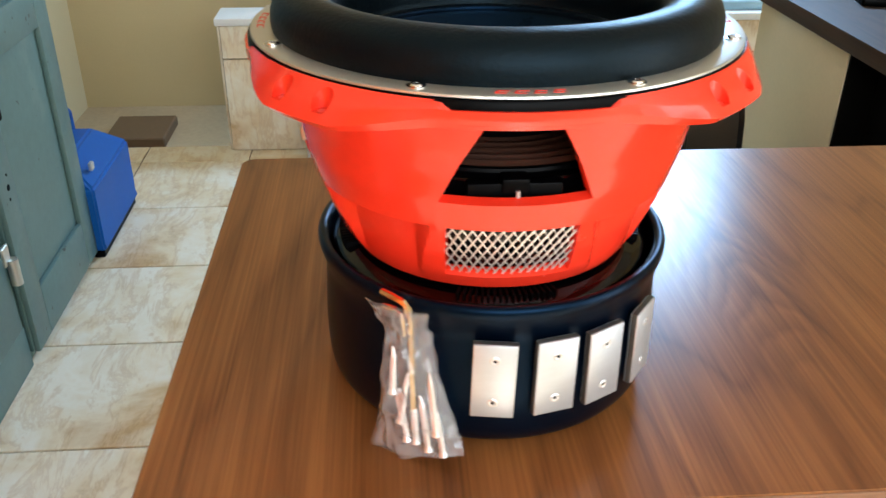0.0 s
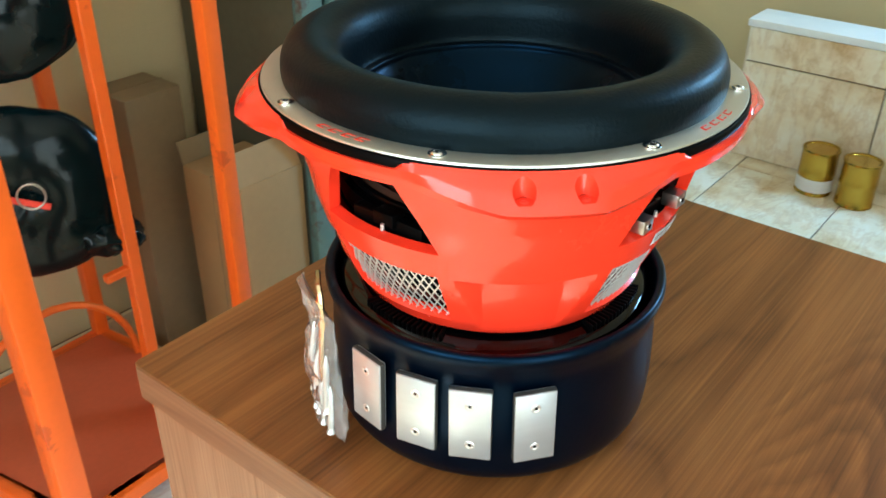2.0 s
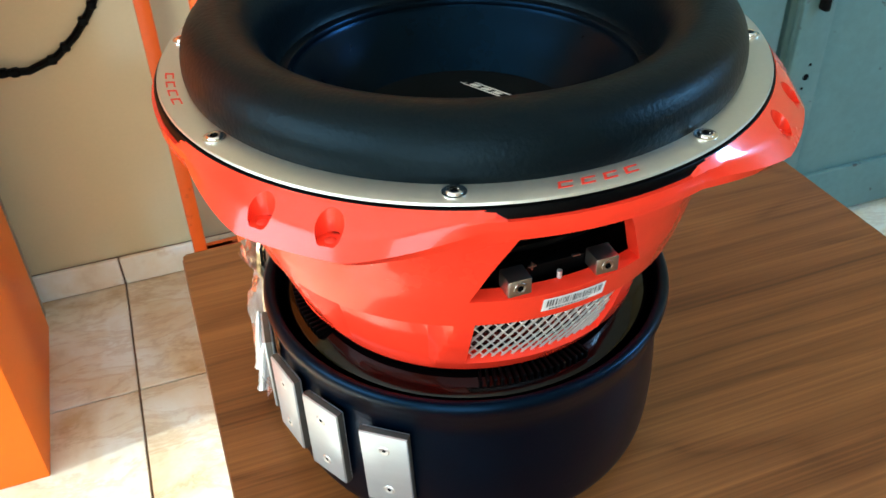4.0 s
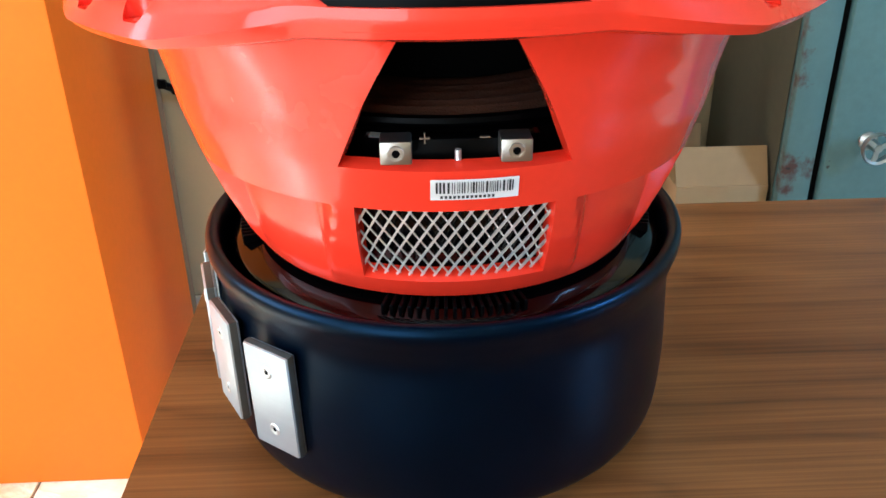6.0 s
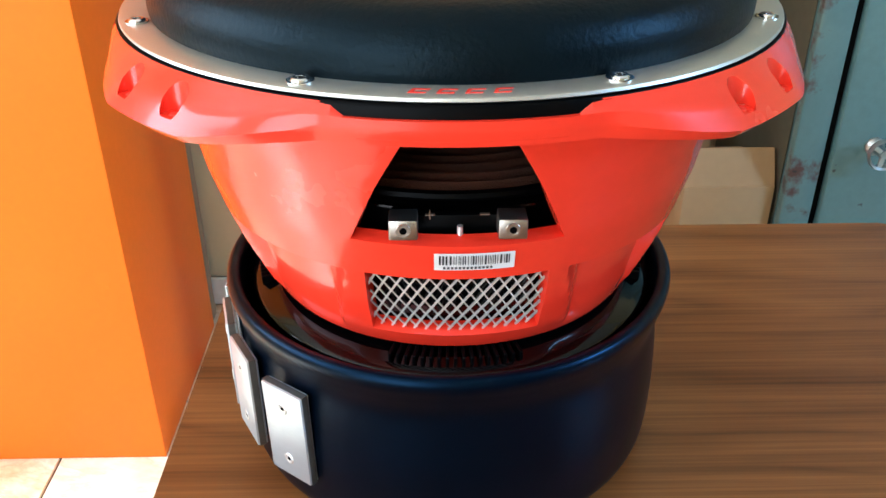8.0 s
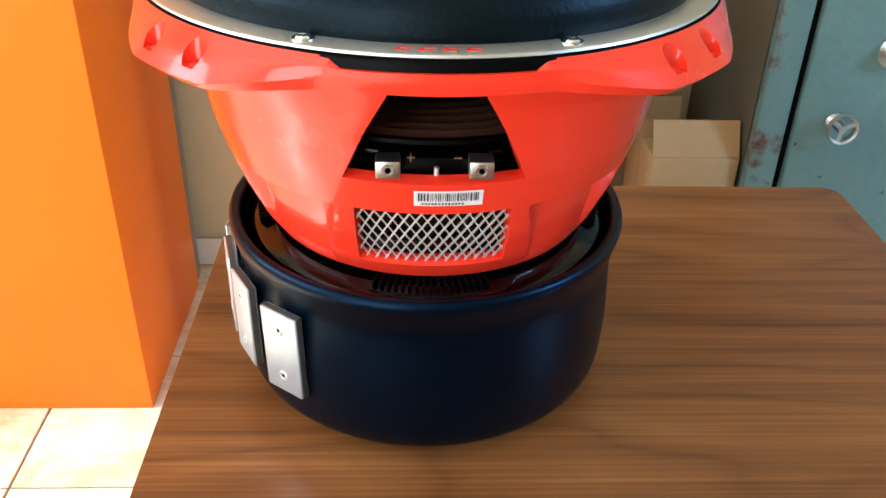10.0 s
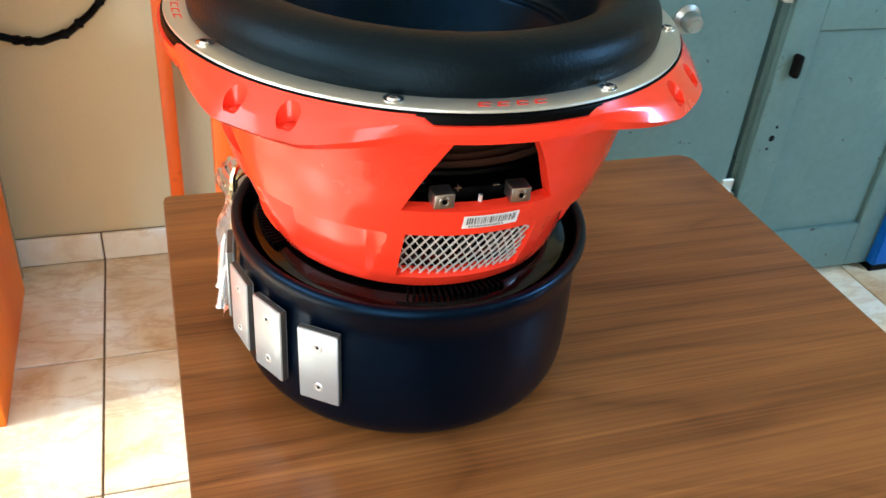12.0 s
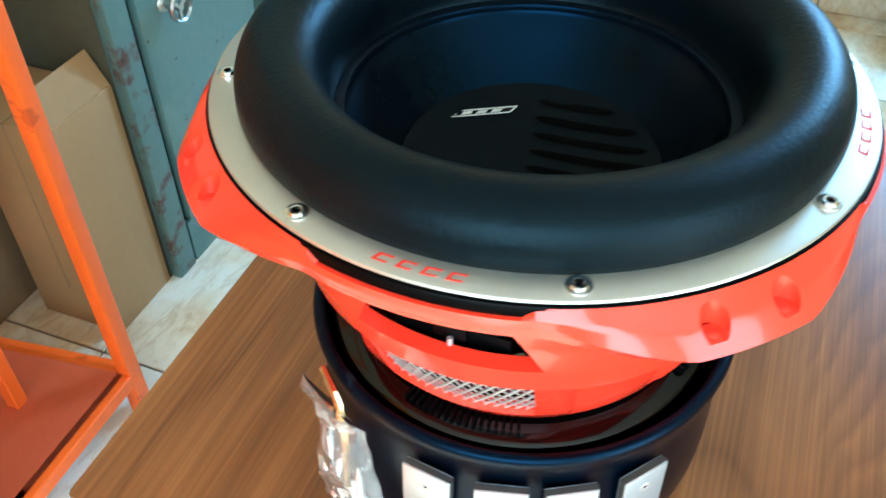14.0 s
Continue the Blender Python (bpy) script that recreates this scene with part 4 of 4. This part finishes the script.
def tray(z):
    bm = bmesh.new()
    q = [legs[k] for k in ("fl", "fr", "br", "bl")]
    lo = [bm.verts.new((x, y, z)) for x, y in q]
    hi = [bm.verts.new((x, y, z + 0.006)) for x, y in q]
    bm.faces.new(hi)
    bm.faces.new(lo[::-1])
    for i in range(4):
        bm.faces.new((lo[i], lo[(i + 1) % 4], hi[(i + 1) % 4], hi[i]))
    return bm


part("tray", tray(0.092), M_TRAY, rack, "red-orange sheet tray", smooth=0)
for cz, cy in ((0.10, 0.98), (0.805, 0.98)):
    pts = [(0.075 + 0.155 * math.cos(radians(a)), cy, cz + 0.17 * math.sin(radians(a))) for a in range(0, 181, 12)]
    part("hoop", tube(pts, 0.007, 8), M_RACK, rack)
part("post", box(0.150, 0.172, 0.80, 0.822, 0.098, RT, 0.002, 1), M_RACK, rack)
part("bracket", bar((0.11, 0.81, 0.39), (0.16, 0.81, 0.39), 0.014, 0.014), M_RACK, rack)


# ---- wrapped speakers on the rack ----
def wrapped_speaker(at, label, tail=None):
    t = thing("wrapped_speaker", label, "loudspeaker", at, "wrapped speakers on the rack")
    bm = turned(smooth_profile([(0, -.02), (.05, -.03), (.10, -.022), (.132, -.004), (.136, .010), (.120, .022), (.098, .030), (.080, .066), (.074, .088), (.05, .094), (0, .095)], 4), 56)
    for v in bm.verts:
        n = noise.noise(v.co * 14) * 0.005 + noise.noise(v.co * 48) * 0.0030
        v.co += v.co.normalized() * n
    part("polythene_wrap", bm, M_BIN, t, "crumpled black polythene wrap", smooth=50)
    if tail:                                             # the gathered end of the wrap
        bm = bmesh.new()
        bmesh.ops.create_icosphere(bm, subdivisions=4, radius=1.0)
        for v in bm.verts:
            v.co = Vector((v.co.x * 0.060, v.co.y * 0.045, v.co.z * 0.034)) * (1 + 0.22 * noise.noise(v.co * 2.6) + 0.08 * noise.noise(v.co * 7))
        part("gathered_end", bm, M_BIN, t, smooth=50, at=at.inverted() @ pose(*tail, 0, 12, -35))
    bm = bmesh.new()
    box(-0.045, 0.03, -0.005, 0.005, 0, 0.0012, into=bm)
    part("red_mark", bm, M_LETTER, t, smooth=0, at=pose(0, 0.0, -0.034, 180, 0, 20))
    part("ring_mark", turned([(.018, 0), (.0195, .001), (.021, 0)], 32), M_RING, t, at=pose(0.005, -0.01, -0.036, 180))
    return t


wrapped_speaker(look((0.070, 0.90, 0.585), (0.60, 1.75, 0.50)) @ pose(0, 0, 0, 180, 0, 0), "black plastic-wrapped speaker leaning in the orange rack", tail=(0.150, 0.86, 0.500))
wrapped_speaker(look((0.070, 0.90, 0.90), (0.60, 1.75, 0.80)) @ pose(0, 0, 0, 180, 0, 60), "upper black plastic-wrapped speaker in the orange rack")

# ---- orange kiosk panel ----
ki = thing("orange_cabinet", "tall bright orange painted cabinet", "cabinet", pose(0, 0, F))
part("body", box(-1.15, -0.464, 0.684, 1.075, 0.0, 1.7, 0.003, 2), M_ORANGE, ki)
part("back_strip", box(-1.14, -0.470, 1.075, 1.125, 0.0, 1.69, 0.002, 1), M_CARD_IN, ki, "bare board back")
cab = [(-0.47, 1.11, 0.60), (-0.44, 1.135, 0.575), (-0.40, 1.155, 0.555), (-0.36, 1.16, 0.548), (-0.31, 1.16, 0.565), (-0.27, 1.16, 0.60), (-0.24, 1.16, 0.635), (-0.18, 1.16, 0.72), (-0.14, 1.16, 0.80)]
random.seed(3)
bm = tube([(x, y, z + random.uniform(-.002, .002)) for x, y, z in cab], 0.007, 8)
for i in range(9):
    p = Vector(cab[i % 8]).lerp(Vector(cab[i % 8 + 1]), random.random())
    box(p.x - .008, p.x + .008, p.y - .008, p.y + .006, p.z - .008, p.z + .008, 0.003, 1, into=bm)
solo("cable", bm, M_BLACK, "black taped cable sagging along the wall", "cable")

# ---- second table, chair and bag ----
t2 = thing("side_table", "dark wood table with a cream drawer pedestal", "table", pose(0, 0, F))
part("tabletop", box(0.35, 1.45, -1.45, -0.742, D - F - 0.027, D - F + 0.006, 0.003, 2), M_DARKWOOD, t2)
part("pedestal", box(0.905, 1.30, -1.40, -0.756, 0.0, D - F - 0.027, 0.003, 2), M_CREAM, t2, "cream pedestal")
# two black sheets added to stand for the shade beneath the tabletop
part("pedestal_dark_sheet", box(0.899, 0.905, -1.40, -0.760, 0.0, D - F - 0.03), M_GAP, t2, "black sheet added for the shade on the pedestal side", smooth=0)
part("knee_space_dark_sheet", box(0.42, 0.899, -0.84, -0.82, 0.0, D - F - 0.03), M_GAP, t2, "black sheet added for the shade under the table", smooth=0)
part("leg", box(0.38, 0.42, -1.42, -0.80, 0.0, D - F - 0.03, 0.002, 1), M_DARKWOOD, t2)

ch = thing("office_chair", "black office chair with a curved shell back", "office chair", pose(0.93, -0.50, F))


turn = pose(0, 0, 0, 0, 0, 58)
OUT = [(.046, .768), (.026, .748), (-.012, .700), (-.043, .645), (-.064, .585), (-.074, .530), (-.078, .470), (-.075, .420), (-.060, .362), (-.030, .312), (0, .290), (.010, .298)]
shell = bmesh.new()
sides = [[shell.verts.new((x - 0.04, y + dy, z)) for y, z in OUT] for x, dy in ((0.0, 0.0), (0.026, 0.004))]
shell.faces.new(sides[0])
shell.faces.new(sides[1][::-1])
for i in range(len(OUT)):
    k = (i + 1) % len(OUT)
    shell.faces.new((sides[0][k], sides[0][i], sides[1][i], sides[1][k]))
bmesh.ops.recalc_face_normals(shell, faces=shell.faces[:])
bmesh.ops.bevel(shell, geom=shell.edges[:], offset=0.004, segments=2, affect="EDGES")
part("backrest", shell, M_CHAIRBACK, ch, "curved dark brown backrest shell")
part("rim", tube([(-0.036, y - 0.002, z) for y, z in OUT[:-1]], 0.0062, 10), M_CHAIR, ch, "glossy black rim")
part("back_post", box(-0.02, 0.02, -0.05, -0.02, 0.33, 0.40, 0.006, 2), M_CHAIR, ch)
part("seat", box(-0.40, -0.02, -0.21, 0.21, 0.33, 0.39, 0.025, 3), M_CHAIR, ch, at=turn)
part("armrest", box(-0.10, 0.03, 0.034, 0.090, 0.590, 0.643, 0.014, 3), M_ARM, ch, "shiny blue-black armrest")
part("arm_post", box(-0.06, -0.01, 0.030, 0.066, 0.34, 0.595, 0.006, 2), M_CHAIR, ch)
chain = bmesh.new()
for k in range(22):
    tube([(-0.085, 0.078 + 0.002 * (k % 2), 0.585 - 0.0105 * k), (-0.085, 0.080 - 0.002 * (k % 2), 0.577 - 0.0105 * k)], 0.0038, 8, into=chain)
part("chain", chain, M_CHROME, ch, "bright steel chain")
part("column", tube([(-0.2, 0, 0.08), (-0.2, 0, 0.34)], 0.025, 16), M_BLACK, ch, at=turn)
for k in range(5):
    a = 2 * math.pi * k / 5
    part("base_arm", bar((-0.2, 0, 0.09), (-0.2 + 0.25 * math.cos(a), 0.25 * math.sin(a), 0.06), 0.035, 0.025, 0.006), M_BLACK, ch, at=turn)
    part("castor", turned([(0, 0), (.02, .002), (.024, .02), (.024, .03), (.02, .048), (0, .05)], 16), M_BLACK, ch, at=turn @ pose(-0.2 + 0.25 * math.cos(a), 0.25 * math.sin(a), 0))

tl = thing("navy_cloth", "navy cloth draped over the low wall", "cloth", pose(HWX, -0.62, HWZ))
bm = bmesh.new()
prof = [(-0.030, -0.060), (-0.028, -0.03), (-0.022, 0.0), (-0.012, 0.008), (0.03, 0.007), (0.10, 0.007), (0.145, 0.0), (0.15, -0.04)]
vs = []
for i in range(17):
    y = -0.165 + 0.33 * i / 16
    vs.append([bm.verts.new((x + 0.004 * noise.noise(Vector((i * .5, k, 0))), y, z + (0.008 * noise.noise(Vector((i * .4, k * .7, 5))) if k < 2 else 0.002 * abs(noise.noise(Vector((i, k, 2))))))) for k, (x, z) in enumerate(prof)])
for a, b in zip(vs, vs[1:]):
    for k in range(len(prof) - 1):
        bm.faces.new((a[k], a[k + 1], b[k + 1], b[k]))
fold = part("fold", bm, M_CLOTH, tl, smooth=60)
sm = fold.modifiers.new("thickness", "SOLIDIFY")
sm.thickness = 0.005

bg = thing("blue_bag", "blue canvas bag with a yellow strap against the low wall", "bag", pose(2.0, -0.60, F))
bm = box(-0.06, 0.075, -0.155, 0.155, 0.0, 0.265, 0.03, 4)
for v in bm.verts:
    v.co += Vector((1, 0.3, 0)) * 0.012 * noise.noise(v.co * 14)
part("body", bm, M_BAGBLUE, bg)
part("band", box(-0.070, 0.078, -0.160, 0.160, 0.105, 0.145, 0.008, 2), M_CLOTH, bg, "dark band")
part("strap", box(-0.076, -0.070, -0.012, 0.012, 0.235, 0.375, 0.002, 1), M_YELLOW, bg, "yellow strap")
part("strap", box(-0.076, -0.070, -0.008, 0.008, 0.14, 0.235, 0.002, 1), M_CLOTH, bg)
part("strap", box(-0.074, -0.070, 0.128, 0.142, 0.20, 0.40, 0.001, 1), M_CARD, bg)
solo("blue_box", box(2.12, 2.22, -1.25, -0.92, HWZ, HWZ + 0.03, 0.006, 2), M_PALEBLUE, "pale blue plastic tray on the low wall", "tray")

rc = thing("remote_control", "black remote control with small keys lying on the dark table", "remote control", pose(1.15, -0.90, D + 0.006, 0, 0, -12))
part("body", box(-0.07, 0.07, -0.024, 0.024, 0, 0.016, 0.005, 3), M_BLACK, rc)
for i in range(6):
    for k in range(3):
        part("key", box(-0.055 + i * 0.020, -0.043 + i * 0.020, -0.017 + k * 0.013, -0.009 + k * 0.013, 0.0155, 0.0185, 0.001, 1), M_ARM, rc)
